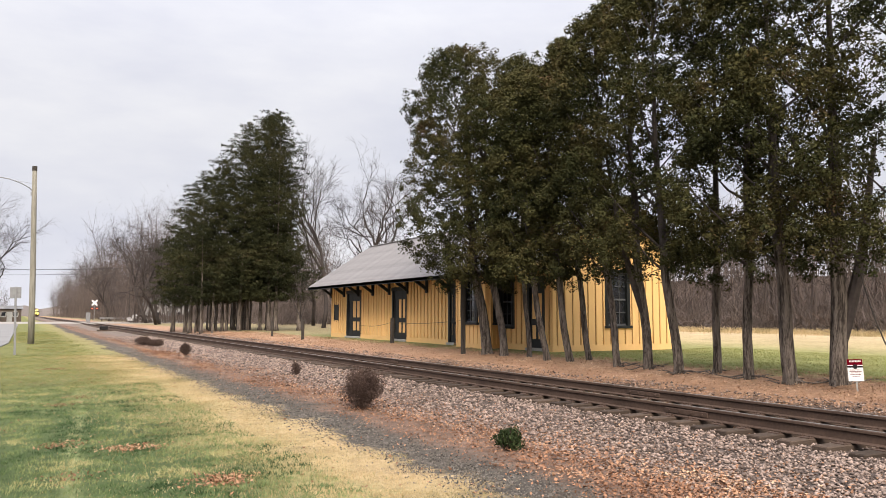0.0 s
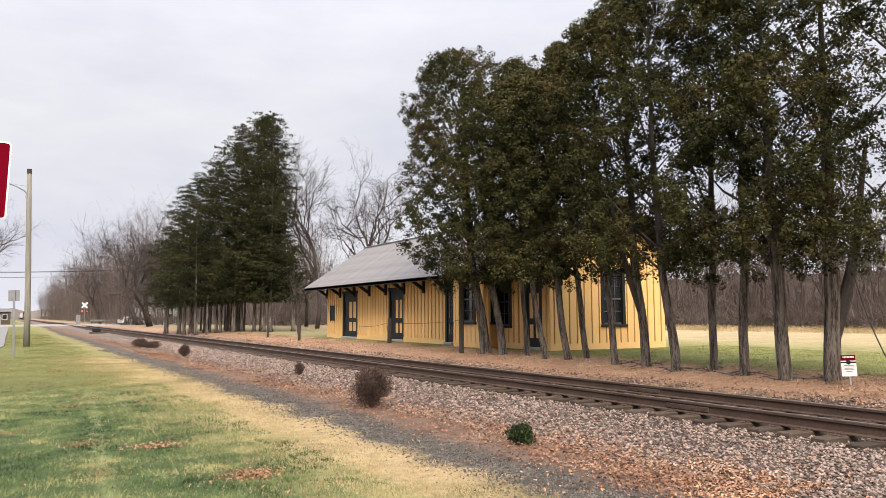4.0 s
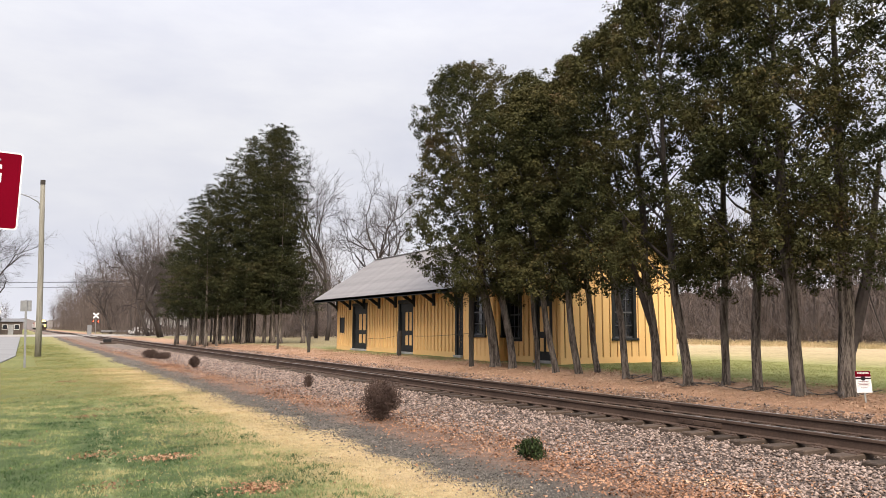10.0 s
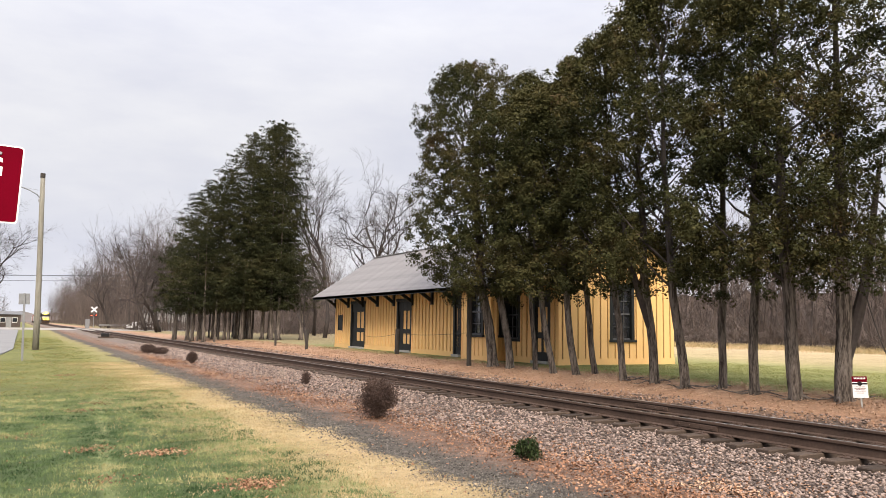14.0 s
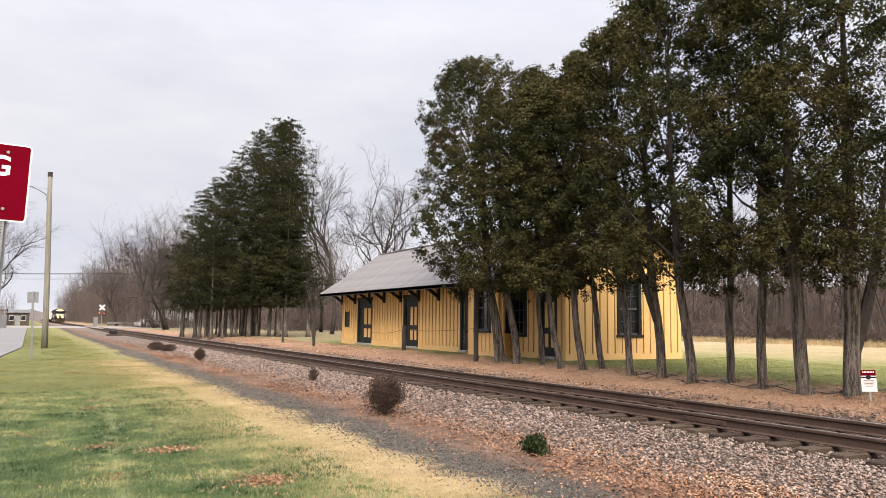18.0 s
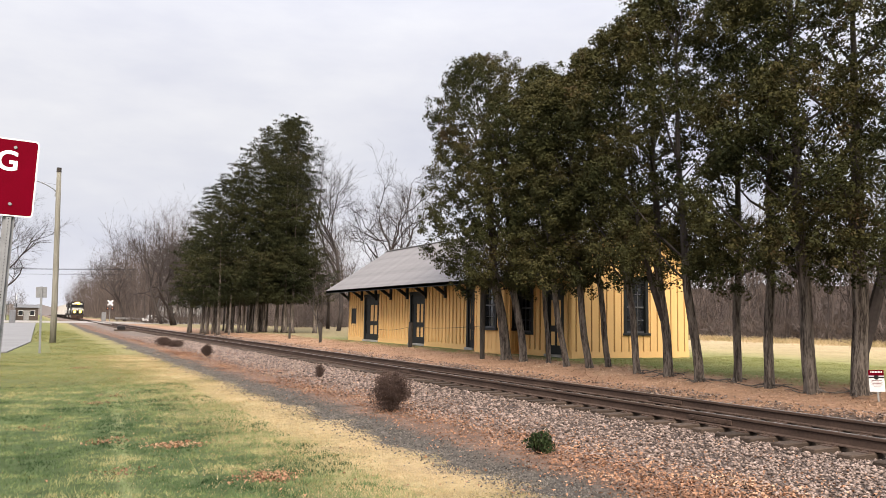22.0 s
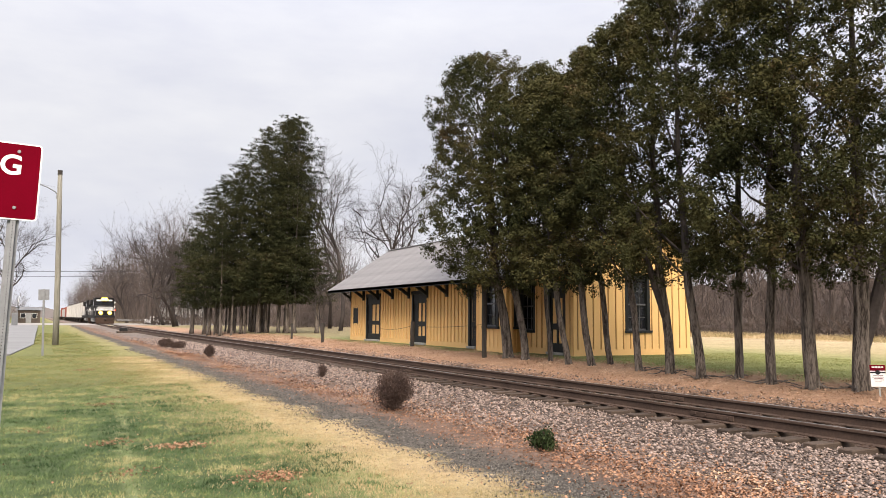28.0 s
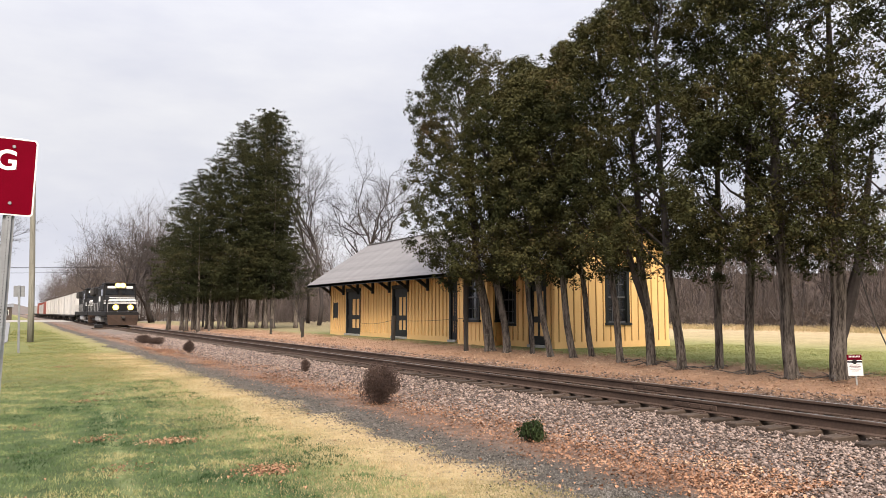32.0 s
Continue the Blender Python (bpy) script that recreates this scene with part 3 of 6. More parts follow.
def build_track():
    track = thing("railway_track", "single railway track of rusty rails on dark wooden ties", "railway track", kind="structure")
    prof = [(-0.07, -0.18), (0.07, -0.18), (0.07, -0.168), (0.014, -0.15), (0.010, -0.05), (0.036, -0.038), (0.036, -0.008), (0.028, 0.0), (-0.028, 0.0),
            (-0.036, -0.008), (-0.036, -0.038), (-0.010, -0.05), (-0.014, -0.15), (-0.07, -0.168)]
    rail = Mesh().profile(prof, -60, 800).data("rail", M_RAIL_SIDE)
    head = Mesh().box(-0.026, 0.026, -60, 800, 0.0005, 0.004).data("rail_head", M_RAIL_TOP)
    bar = Mesh().box(0.012, 0.034, -0.46, 0.46, -0.145, -0.06, c=0.008)
    bar.box(-0.034, -0.012, -0.46, 0.46, -0.145, -0.06, c=0.008)
    for y in (-0.35, -0.12, 0.12, 0.35):
        bar.rod((-0.05, y, -0.1), (0.05, y, -0.1), 0.016, n=6)
    bar = bar.data("joint_bar", M_RAIL_SIDE)
    for x in RAIL_X:
        r = part("rail", rail, None, track, m=pose(x, 0, 0))
        part("rail_head", head, None, r, "bright worn running surface")
        for y in (9.4, 21.3, 33.2, 45.1, 57.0):
            part("joint_bar", bar, None, r, m=pose(0, y + (x > 10.5) * 2.6, 0))
    rng = np.random.default_rng(5)
    forms = []
    for _ in range(5):
        t = Mesh()
        t.box(-1.29 + rng.uniform(-0.05, 0.03), 1.29 + rng.uniform(-0.03, 0.05), -0.112, 0.112, -0.17, 0, c=0.014)
        for s in (-0.7525, 0.7525):
            t.box(s - 0.17, s + 0.17, -0.095, 0.095, -0.004, 0.013, c=0.004)
            for a, b in ((-0.1, -0.06), (-0.1, 0.06), (0.1, -0.06), (0.1, 0.06)):
                t.box(s + a - 0.014, s + a + 0.014, b - 0.014, b + 0.014, 0.0, 0.035)
        me = t.data("tie", [M_TIE, M_RAIL_SIDE])
        me.polygons.foreach_set("material_index", [0 if i < 26 else 1 for i in range(len(me.polygons))])
        forms.append(me)
    y = 1.5
    for i in range(298):
        part("tie", forms[i % 5], None, track, m=pose(10.7525 + rng.uniform(-0.04, 0.04), y, -0.196 + rng.uniform(-0.012, 0.008), 0, 0, rng.uniform(-1.5, 1.5)))
        y += rng.uniform(0.48, 0.54) if i < 298 else 1
    far = Mesh()
    while y < 420:
        far.box(9.46, 12.04, y - 0.11, y + 0.11, -0.37, -0.196)
        y += 0.53
    tagged(part("tie_row", far, M_TIE, track), kind="stuff")


build_track()


# ---- station building ----
WX, EX, SY, NY, WZ = 16.5, 21.9, 21.74, 43.17, 0.22          # front wall, back wall, near end, far end, base
EAVE = (15.3, 3.05)
RIDGE = (19.2, 5.59)
SLOPE = (RIDGE[1] - EAVE[1]) / (RIDGE[0] - EAVE[0])


def roof_z(x):
    return RIDGE[1] - abs(x - RIDGE[0]) * SLOPE


def wall_cells(length, height, holes):
    """Rectangles (u0, u1, v0, v1) that fill a wall of that size round its holes."""
    us = sorted({0, length, *[h[0] for h in holes], *[h[1] for h in holes]})
    out = []
    for a, b in zip(us, us[1:]):
        cuts = sorted((h[2], h[3]) for h in holes if h[0] <= a and h[1] >= b)
        v = 0
        for lo, hi in cuts:
            if lo > v:
                out.append((a, b, v, lo))
            v = max(v, hi)
        if v < height:
            out.append((a, b, v, height))
    return out


FRONT_HOLES = {                                    # along y from the near end; heights above the base
    "door_3": (0.5, 1.42, 0.08, 2.42), "window_2": (2.36, 3.26, 0.82, 2.62), "door_4": (6.74, 7.27, 0.08, 2.5),
    "door_2": (11.45, 12.95, 0.08, 2.4), "door_1": (17.05, 18.95, 0.08, 2.4), "window_4": (20.3, 20.95, 0.93, 1.8)}
END_HOLES = {"window_1": (2.2, 3.22, 0.86, 2.72)}


def panel_door(depot, w, h, m, name="door"):
    """Door of dark stiles and rails round pale yellow panels, in a dark frame; its space: x along the wall, y outwards, z up."""
    d = part(name, Mesh().box(-w / 2, w / 2, -0.09, -0.05, 0.0, h), M_TRIM, depot, "dark framed door with pale yellow panels", m=m)
    fr = Mesh()
    for s in (-1, 1):
        fr.box(s * w / 2 - 0.075, s * w / 2 + 0.075, -0.1, 0.035, 0, h + 0.14, c=0.008)
    part("door_frame", fr.box(-w / 2 - 0.12, w / 2 + 0.12, -0.1, 0.05, h, h + 0.16, c=0.008), M_TRIM, d)
    st = Mesh()
    k = 3 if w > 1.2 else 2
    pw = (w - 0.2) / k
    for i in range(k + 1):
        x = -w / 2 + 0.1 + i * pw
        st.box(x - 0.055, x + 0.055, -0.05, -0.02, 0.02, h - 0.02, c=0.004)
    for z0, z1 in ((0.02, 0.3), (0.80, 1.0), (h - 0.42, h - 0.02)):
        st.box(-w / 2 + 0.05, w / 2 - 0.05, -0.052, -0.023, z0, z1)
    part("door_rail", st, M_TRIM, d)
    for i in range(k):
        x = -w / 2 + 0.1 + (i + 0.5) * pw
        for z0, z1 in ((0.30, 0.80), (1.0, h - 0.42)):
            if k > 2 and i == k - 1:            # the last leaf is painted dark all over
                continue
            part("door_panel", Mesh().box(x - pw / 2 + 0.06, x + pw / 2 - 0.06, -0.052, -0.038, z0 + 0.01, z1 - 0.01, c=0.005), M_WALL, d)
    part("door_sill", Mesh().box(-w / 2 - 0.06, w / 2 + 0.06, -0.1, 0.14, -0.10, 0.0, c=0.012), M_STONE, d, "worn grey stone doorstep")
    return d


def sash_window(depot, w, h, m, name="window"):
    """Dark double-hung sash with small panes, frame, cap and sill."""
    win = part(name, Mesh().box(-w / 2, w / 2, -0.14, -0.11, 0, h), M_TRIM, depot, "tall dark sash window with small panes", m=m)
    fr = Mesh()
    for s in (-1, 1):
        fr.box(s * w / 2 - 0.07, s * w / 2 + 0.07, -0.12, 0.04, 0, h, c=0.008)
    fr.box(-w / 2 - 0.12, w / 2 + 0.12, -0.12, 0.06, h, h + 0.15, c=0.01)
    part("window_frame", fr, M_TRIM, win)
    part("window_sill", Mesh().box(-w / 2 - 0.13, w / 2 + 0.13, -0.1, 0.10, -0.09, 0.0, c=0.012), M_TRIM, win)
    bars = Mesh()
    for z in (0.03, h / 2, h - 0.05):
        bars.box(-w / 2 + 0.06, w / 2 - 0.06, -0.10, -0.055, z - 0.03, z + 0.03)
    for z in (h * 0.25, h * 0.75):
        bars.box(-w / 2 + 0.06, w / 2 - 0.06, -0.095, -0.07, z - 0.012, z + 0.012)
    for x in (-w / 6 + 0.01, w / 6 - 0.01):
        bars.box(x - 0.012, x + 0.012, -0.095, -0.07, 0.05, h - 0.05)
    part("glazing_bar", bars, M_BAR, win, "thin glazing bars")
    for z0, z1 in ((0.06, h / 2 - 0.03), (h / 2 + 0.03, h - 0.08)):
        part("pane", Mesh().box(-w / 2 + 0.07, w / 2 - 0.07, -0.105, -0.1, z0, z1), M_GLASS, win)
    return win


def build_depot():
    depot = thing("station_building", "yellow board-and-batten railway depot with a grey gabled roof", "station building")
    top = roof_z(WX) - 0.16
    # front wall (faces -x)
    w = Mesh()
    holes = list(FRONT_HOLES.values()) + [(3.46, 6.55, 0.0, 2.9)]
    for a, b, lo, hi in wall_cells(NY - SY, top - WZ, holes):
        w.box(WX, WX + 0.15, SY + a, SY + b, WZ + lo - (0.4 if lo == 0 else 0), WZ + hi)
    front = part("front_wall", w, M_JOINT_SHADE, depot)
    w = Mesh().box(EX - 0.15, EX, SY, NY, WZ - 0.4, top)
    part("back_wall", w, M_WALL, depot)
    for name, y, sgn in (("near_end_wall", SY, 1), ("far_end_wall", NY, -1)):
        w = Mesh()
        hl = list(END_HOLES.values()) if sgn > 0 else []
        for a, b, lo, hi in wall_cells(EX - WX - 0.3, top - WZ, hl):
            w.box(WX + 0.15 + a, WX + 0.15 + b, min(y, y + 0.15 * sgn), max(y, y + 0.15 * sgn), WZ + lo - (0.4 if lo == 0 else 0), WZ + hi)
        g = [(WX, top), (EX, top), (RIDGE[0], RIDGE[1] - 0.2)]
        ya, yb = (y, y + 0.15 * sgn)
        w.add([(x, ya, z) for x, z in g] + [(x, yb, z) for x, z in g], [(0, 1, 2), (3, 5, 4), (0, 3, 4, 1), (1, 4, 5, 2), (2, 5, 3, 0)])
        end = part(name, w, M_JOINT_SHADE, depot)
        joints = [(k - 0.05, k + 0.022, 0, 9) for k in np.arange(0.2, EX - WX - 0.05, 0.335)]
        shift = [(k[0] + 0.15, k[1] + 0.15, k[2], k[3]) for k in hl]
        for a, b, lo, hi in wall_cells(EX - WX, top - WZ, joints + shift):
            za, zb = WZ + max(lo, 0.2), WZ + hi
            if hi > 2.9 or not shift:           # boards run up under the gable
                tops = [(a, roof_z(WX + a) - 0.2), (b, roof_z(WX + b) - 0.2)]
                if a < RIDGE[0] - WX < b:
                    tops.insert(1, (RIDGE[0] - WX, RIDGE[1] - 0.2))
            else:
                tops = [(a, zb), (b, zb)]
            o = [(a, za), (b, za)] + tops[::-1]
            board = Mesh().profile([(WX + p, q) for p, q in o], min(y, y - 0.02 * sgn), max(y, y - 0.02 * sgn))
            part("board", board, M_WALL, end)
        # battens of the end wall
        x = WX + 0.2
        while x < EX - 0.05:
            zt = min(roof_z(x), 9) - 0.2
            if sgn > 0 and END_HOLES["window_1"][0] - 0.1 < x - WX - 0.15 < END_HOLES["window_1"][1] + 0.1:
                part("batten", Mesh().box(x - 0.022, x + 0.022, y - 0.05 * sgn, y, WZ + 0.2, WZ + 0.76), M_WALL, end)
                part("batten", Mesh().box(x - 0.022, x + 0.022, y - 0.05 * sgn, y, WZ + 2.9, zt), M_WALL, end)
            else:
                part("batten", Mesh().box(x - 0.022, x + 0.022, min(y, y - 0.05 * sgn), max(y, y - 0.05 * sgn), WZ + 0.2, zt), M_WALL, end)
            x += 0.335
        part("skirting_board", Mesh().box(WX - 0.02, EX + 0.02, min(y, y - 0.035 * sgn), max(y, y - 0.035 * sgn), WZ - 0.4, WZ + 0.2), M_WALL, end)
    # gaps beside the battens bare the dark backing, as painted corner shade
    joints = [(k - 0.06, k + 0.024, 0, 9) for k in np.arange(0.2, NY - SY - 0.1, 0.335)]
    for a, b, lo, hi in wall_cells(NY - SY, top - WZ, joints + holes):
        if hi > 0.25:
            part("board", Mesh().box(WX - 0.02, WX, SY + a, SY + b, WZ + max(lo, 0.2), WZ + hi), M_WALL, front)
    y = 0.2
    while y < NY - SY - 0.1:
        spans = [(0.2, top - WZ)]
        for a, b, lo, hi in holes:
            if a - 0.11 < y < b + 0.11:
                spans = [(0.2, lo - 0.1), (hi + 0.17, top - WZ)]
        for lo, hi in spans:
            if hi - lo > 0.08:
                part("batten", Mesh().box(WX - 0.06, WX, SY + y - 0.024, SY + y + 0.024, WZ + lo, WZ + hi), M_WALL, front)
        y += 0.335
    u = 0.0
    for a, b, lo, hi in sorted(h for h in holes if h[2] < 0.2):
        part("skirting_board", Mesh().box(WX - 0.035, WX, SY + u, SY + a - 0.09, WZ - 0.4, WZ + 0.2), M_WALL, front)
        u = b + 0.09
    part("skirting_board", Mesh().box(WX - 0.035, WX, SY + u, NY, WZ - 0.4, WZ + 0.2), M_WALL, front)
    for key, (a, b, lo, hi) in FRONT_HOLES.items():
        m = pose(WX, SY + (a + b) / 2, WZ + lo, 0, 0, 90)
        if key.startswith("door"):
            panel_door(depot, b - a, hi - lo, m, key)
        elif key == "window_4":
            d = part(key, Mesh().box(-0.32, 0.32, -0.1, 0.0, 0, 0.87), M_TRIM, depot, "small dark boarded window", m=m)
            part("window_frame", Mesh().box(-0.36, -0.3, -0.05, 0.03, -0.04, 0.91, c=0.006).box(0.3, 0.36, -0.05, 0.03, -0.04, 0.91, c=0.006), M_TRIM, d)
        else:
            sash_window(depot, b - a, hi - lo, m, key)
    a, b, lo, hi = END_HOLES["window_1"]
    sash_window(depot, b - a, hi - lo, pose(WX + 0.15 + (a + b) / 2, SY, WZ + lo, 0, 0, 180), "window_1")
    # bay
    pts = [(WX + 0.1, 28.3), (15.8, 27.0), (15.8, 24.75), (WX + 0.1, 25.2)]
    for i in range(3):
        p, q = Vector((*pts[i], WZ)), Vector((*pts[i + 1], WZ))
        L = (q - p).length
        ang = math.degrees(math.atan2(q.y - p.y, q.x - p.x))
        m = Matrix.Translation(p) @ pose(0, 0, 0, 0, 0, ang)
        ww = min(L - 0.42, 0.95)
        cells = wall_cells(L, 2.95, [(L / 2 - ww / 2, L / 2 + ww / 2, 0.95, 2.7)])
        w = Mesh()
        for a, b, lo, hi in cells:
            w.box(a, b, -0.1, 0.0, lo - (0.4 if lo == 0 else 0), hi)
        bay = part("bay_wall", w, M_WALL, depot, m=m)
        for x in np.arange(0.1, L, 0.3):
            if abs(x - L / 2) > ww / 2 + 0.06:
                part("batten", Mesh().box(x - 0.02, x + 0.02, -0.122, -0.1, 0.15, 2.95), M_WALL, bay)
            else:
                part("batten", Mesh().box(x - 0.02, x + 0.02, -0.122, -0.1, 0.15, 0.84), M_WALL, bay)
        sash_window(depot, ww, 1.75, m @ pose(L / 2, -0.1, 0.95, 0, 0, 180), "bay_window")
    # roof: two slopes, shingle courses proud of each other
    ya, yb = SY - 0.75, NY + 0.75
    for s in (-1, 1):
        xe = EAVE[0] if s < 0 else EX + 0.3
        ez = roof_z(xe)
        r = Mesh().add([(RIDGE[0], ya, RIDGE[1] - 0.02), (RIDGE[0], yb, RIDGE[1] - 0.02), (xe, yb, ez - 0.02), (xe, ya, ez - 0.02),
                        (RIDGE[0], ya, RIDGE[1] - 0.14), (RIDGE[0], yb, RIDGE[1] - 0.14), (xe, yb, ez - 0.14), (xe, ya, ez - 0.14)],
                       [(0, 1, 2, 3), (7, 6, 5, 4), (0, 4, 5, 1), (2, 6, 7, 3), (1, 5, 6, 2), (0, 3, 7, 4)])
        slope = part("roof_slope", r, M_TRIM, depot, "grey slate roof slope with patched streaks")
        n = 22
        Ls = math.hypot(RIDGE[0] - xe, RIDGE[1] - ez)
        ang = math.degrees(math.atan2(RIDGE[1] - ez, abs(RIDGE[0] - xe)))
        rng = np.random.default_rng(3)
        for i in range(n):
            f0 = i / n
            x, z = xe + (RIDGE[0] - xe) * f0, ez + (RIDGE[1] - ez) * f0
            c = Mesh().box(0, Ls / n + 0.03, 0, yb - ya + 0.02, 0.002, 0.014)
            mm = pose(x, ya - 0.01, z - 0.018, 0, -ang - 2.2, 0) if s < 0 else Matrix.Translation((x, yb + 0.01, z - 0.018)) @ pose(0, 0, 0, 0, 0, 180) @ pose(0, 0, 0, 0, -ang - 2.2, 0)
            part("shingle_course", c, M_ROOF, slope, m=mm)
        part("gutter_board", Mesh().box(min(xe, xe - 0.03 * s), max(xe, xe - 0.03 * s), ya, yb, ez - 0.17, ez - 0.03), M_TRIM, slope)
    part("ridge_cap", Mesh().box(RIDGE[0] - 0.13, RIDGE[0] + 0.13, ya, yb, RIDGE[1] - 0.02, RIDGE[1] + 0.03, c=0.02), M_ROOF, depot)
    # eave brackets
    br = Mesh()
    zt = roof_z(WX) - 0.2 - 2.35
    br.box(-0.12, 0.0, -0.07, 0.07, 0.08, zt, c=0.01)
    zo = roof_z(WX - 0.78) - 0.17 - 2.35
    br.add([(x, y, z) for y in (-0.055, 0.055) for x, z in ((-0.06, 0.32), (-0.78, zo), (-0.78, zo - 0.17), (-0.06, 0.15))],
           [(0, 1, 2, 3), (7, 6, 5, 4), (0, 4, 5, 1), (1, 5, 6, 2), (2, 6, 7, 3), (3, 7, 4, 0)])
    br = br.data("eave_bracket", M_TRIM)
    for i in range(11):
        y = 43.1 - i * 2.02
        if 24.6 < y < 28.4:
            continue
        part("eave_bracket", br, None, depot, m=pose(WX - 0.001, y, 2.35))


build_depot()


# ---- trees ----
def tufted(name, centres, radii, per, size, mat, rng, flat=0.8, rise=0.35, rough=0.6, aspect=0.54):
    """Foliage in small rounded tufts: sprays lie over each tuft's skin and face outwards, most of them on its upper side."""
    n = len(centres) * per
    d = rng.normal(size=(n, 3))
    d[:, 2] += rise
    d /= np.linalg.norm(d, axis=1)[:, None]
    r = np.repeat(radii, per) * np.where(rng.random(n) < 0.12, rng.uniform(1.0, 1.45, n), rng.uniform(0.55, 1.05, n))
    p = np.repeat(centres, per, axis=0) + d * r[:, None] * np.array([1, 1, flat])
    nrm = d + np.array([0, 0, 0.35]) + rng.normal(0, rough, (n, 3))
    nrm /= np.linalg.norm(nrm, axis=1)[:, None]
    u = np.cross(nrm, rng.normal(size=(n, 3)))
    u /= np.linalg.norm(u, axis=1)[:, None] + 1e-9
    w = np.cross(nrm, u)
    L = (size * rng.uniform(0.55, 1.5, n))[:, None]
    k = aspect * rng.uniform(0.7, 1.2, n)[:, None]
    v = np.stack([p - u * L * 0.5, p + w * L * k * 0.5 + u * L * 0.08, p + u * L * 0.5 - nrm * L * 0.12, p - w * L * k * 0.5 + u * L * 0.08], axis=1).reshape(-1, 3)
    return raw_mesh(name, v, np.arange(4 * n).reshape(n, 4), mat)


def cedar_crown(rng, axis, z0, z1, radius, boughs, per, size, profile, mat, name="crown", voids=0):
    """A crown of boughs round an axis function z -> (x, y); each bough is a lump of tufts, with shaded clefts and gaps between them."""
    u = (np.arange(boughs) + rng.uniform(0, 1, boughs)) / boughs
    u = u ** 0.92
    z = z0 + (z1 - z0) * u
    a = np.arange(boughs) * 2.399 + rng.normal(0, 0.4, boughs)
    lobes = 1 + 0.14 * np.sin(3 * a + 5 * u + rng.uniform(0, 6)) + rng.normal(0, 0.10, boughs)
    R = radius * np.interp(u, *profile) * lobes
    br = np.minimum(rng.uniform(0.42, 0.74, boughs) * (radius / 1.7) ** 0.5, 0.32 + R * 0.5)
    r = np.maximum(R - br * 0.9, 0) * rng.uniform(0.72, 1.0, boughs)
    ax = np.array([axis(k) for k in z])
    c = np.stack([ax[:, 0] + r * np.cos(a), ax[:, 1] + r * np.sin(a), z], axis=1)
    c[:, 2] = np.minimum(c[:, 2], z1 - br * 0.8)
    ok = np.ones(boughs, bool)
    for _ in range(voids):          # gaps where boughs have died back
        vz, va, vr = rng.uniform(z0 + 1.2, z0 + 0.72 * (z1 - z0)), rng.uniform(0, 3.14), rng.uniform(0.45, 0.8)
        off = (c[:, 0] - ax[:, 0]) * -np.sin(va) + (c[:, 1] - ax[:, 1]) * np.cos(va) - rng.uniform(-0.5, 0.5) * radius
        ok &= (off / (vr * 1.5)) ** 2 + ((z - vz) / vr) ** 2 > 1
    c, br, a, ax = c[ok], br[ok], a[ok], ax[ok]
    nb = len(c)
    m = 17
    out = np.stack([np.cos(a), np.sin(a), np.full(nb, 0.25)], axis=1)
    d = rng.normal(size=(nb * m, 3)) + np.repeat(out, m, axis=0) * 0.75
    d /= np.linalg.norm(d, axis=1)[:, None]
    t = np.repeat(c, m, axis=0) + d * (np.repeat(br, m) * rng.uniform(0.72, 1.12, nb * m))[:, None] * np.array([1, 1, 0.85])
    t = t[(np.repeat(np.cos(a), m) < 0.45) | (rng.random(nb * m) < 0.3)]
    t = t[t[:, 2] > z0 - 0.35]
    tips = np.stack([rng.normal(0, 0.16, 9), rng.normal(0, 0.16, 9), z1 - rng.uniform(0, 0.8, 9)], axis=1)      # the leading shoot
    tips[:, :2] += np.array(axis(z1))
    t = np.concatenate([t, tips])
    core = np.repeat(c, 3, axis=0) + rng.normal(0, 0.22, (3 * nb, 3))
    t = np.concatenate([t, core])
    return tufted(name, t, rng.uniform(0.11, 0.225, len(t)), per, size, mat, rng), c


ROUND = ([0, 0.12, 0.35, 0.6, 0.85, 1.0], [0.84, 0.98, 1.0, 0.94, 0.66, 0.22])
TALL = ([0, 0.12, 0.35, 0.6, 0.85, 1.0], [0.62, 0.78, 0.92, 1.02, 0.84, 0.30])
CONE = ([0, 0.1, 0.3, 0.6, 0.85, 1.0], [0.85, 1.0, 1.0, 0.9, 0.66, 0.12])


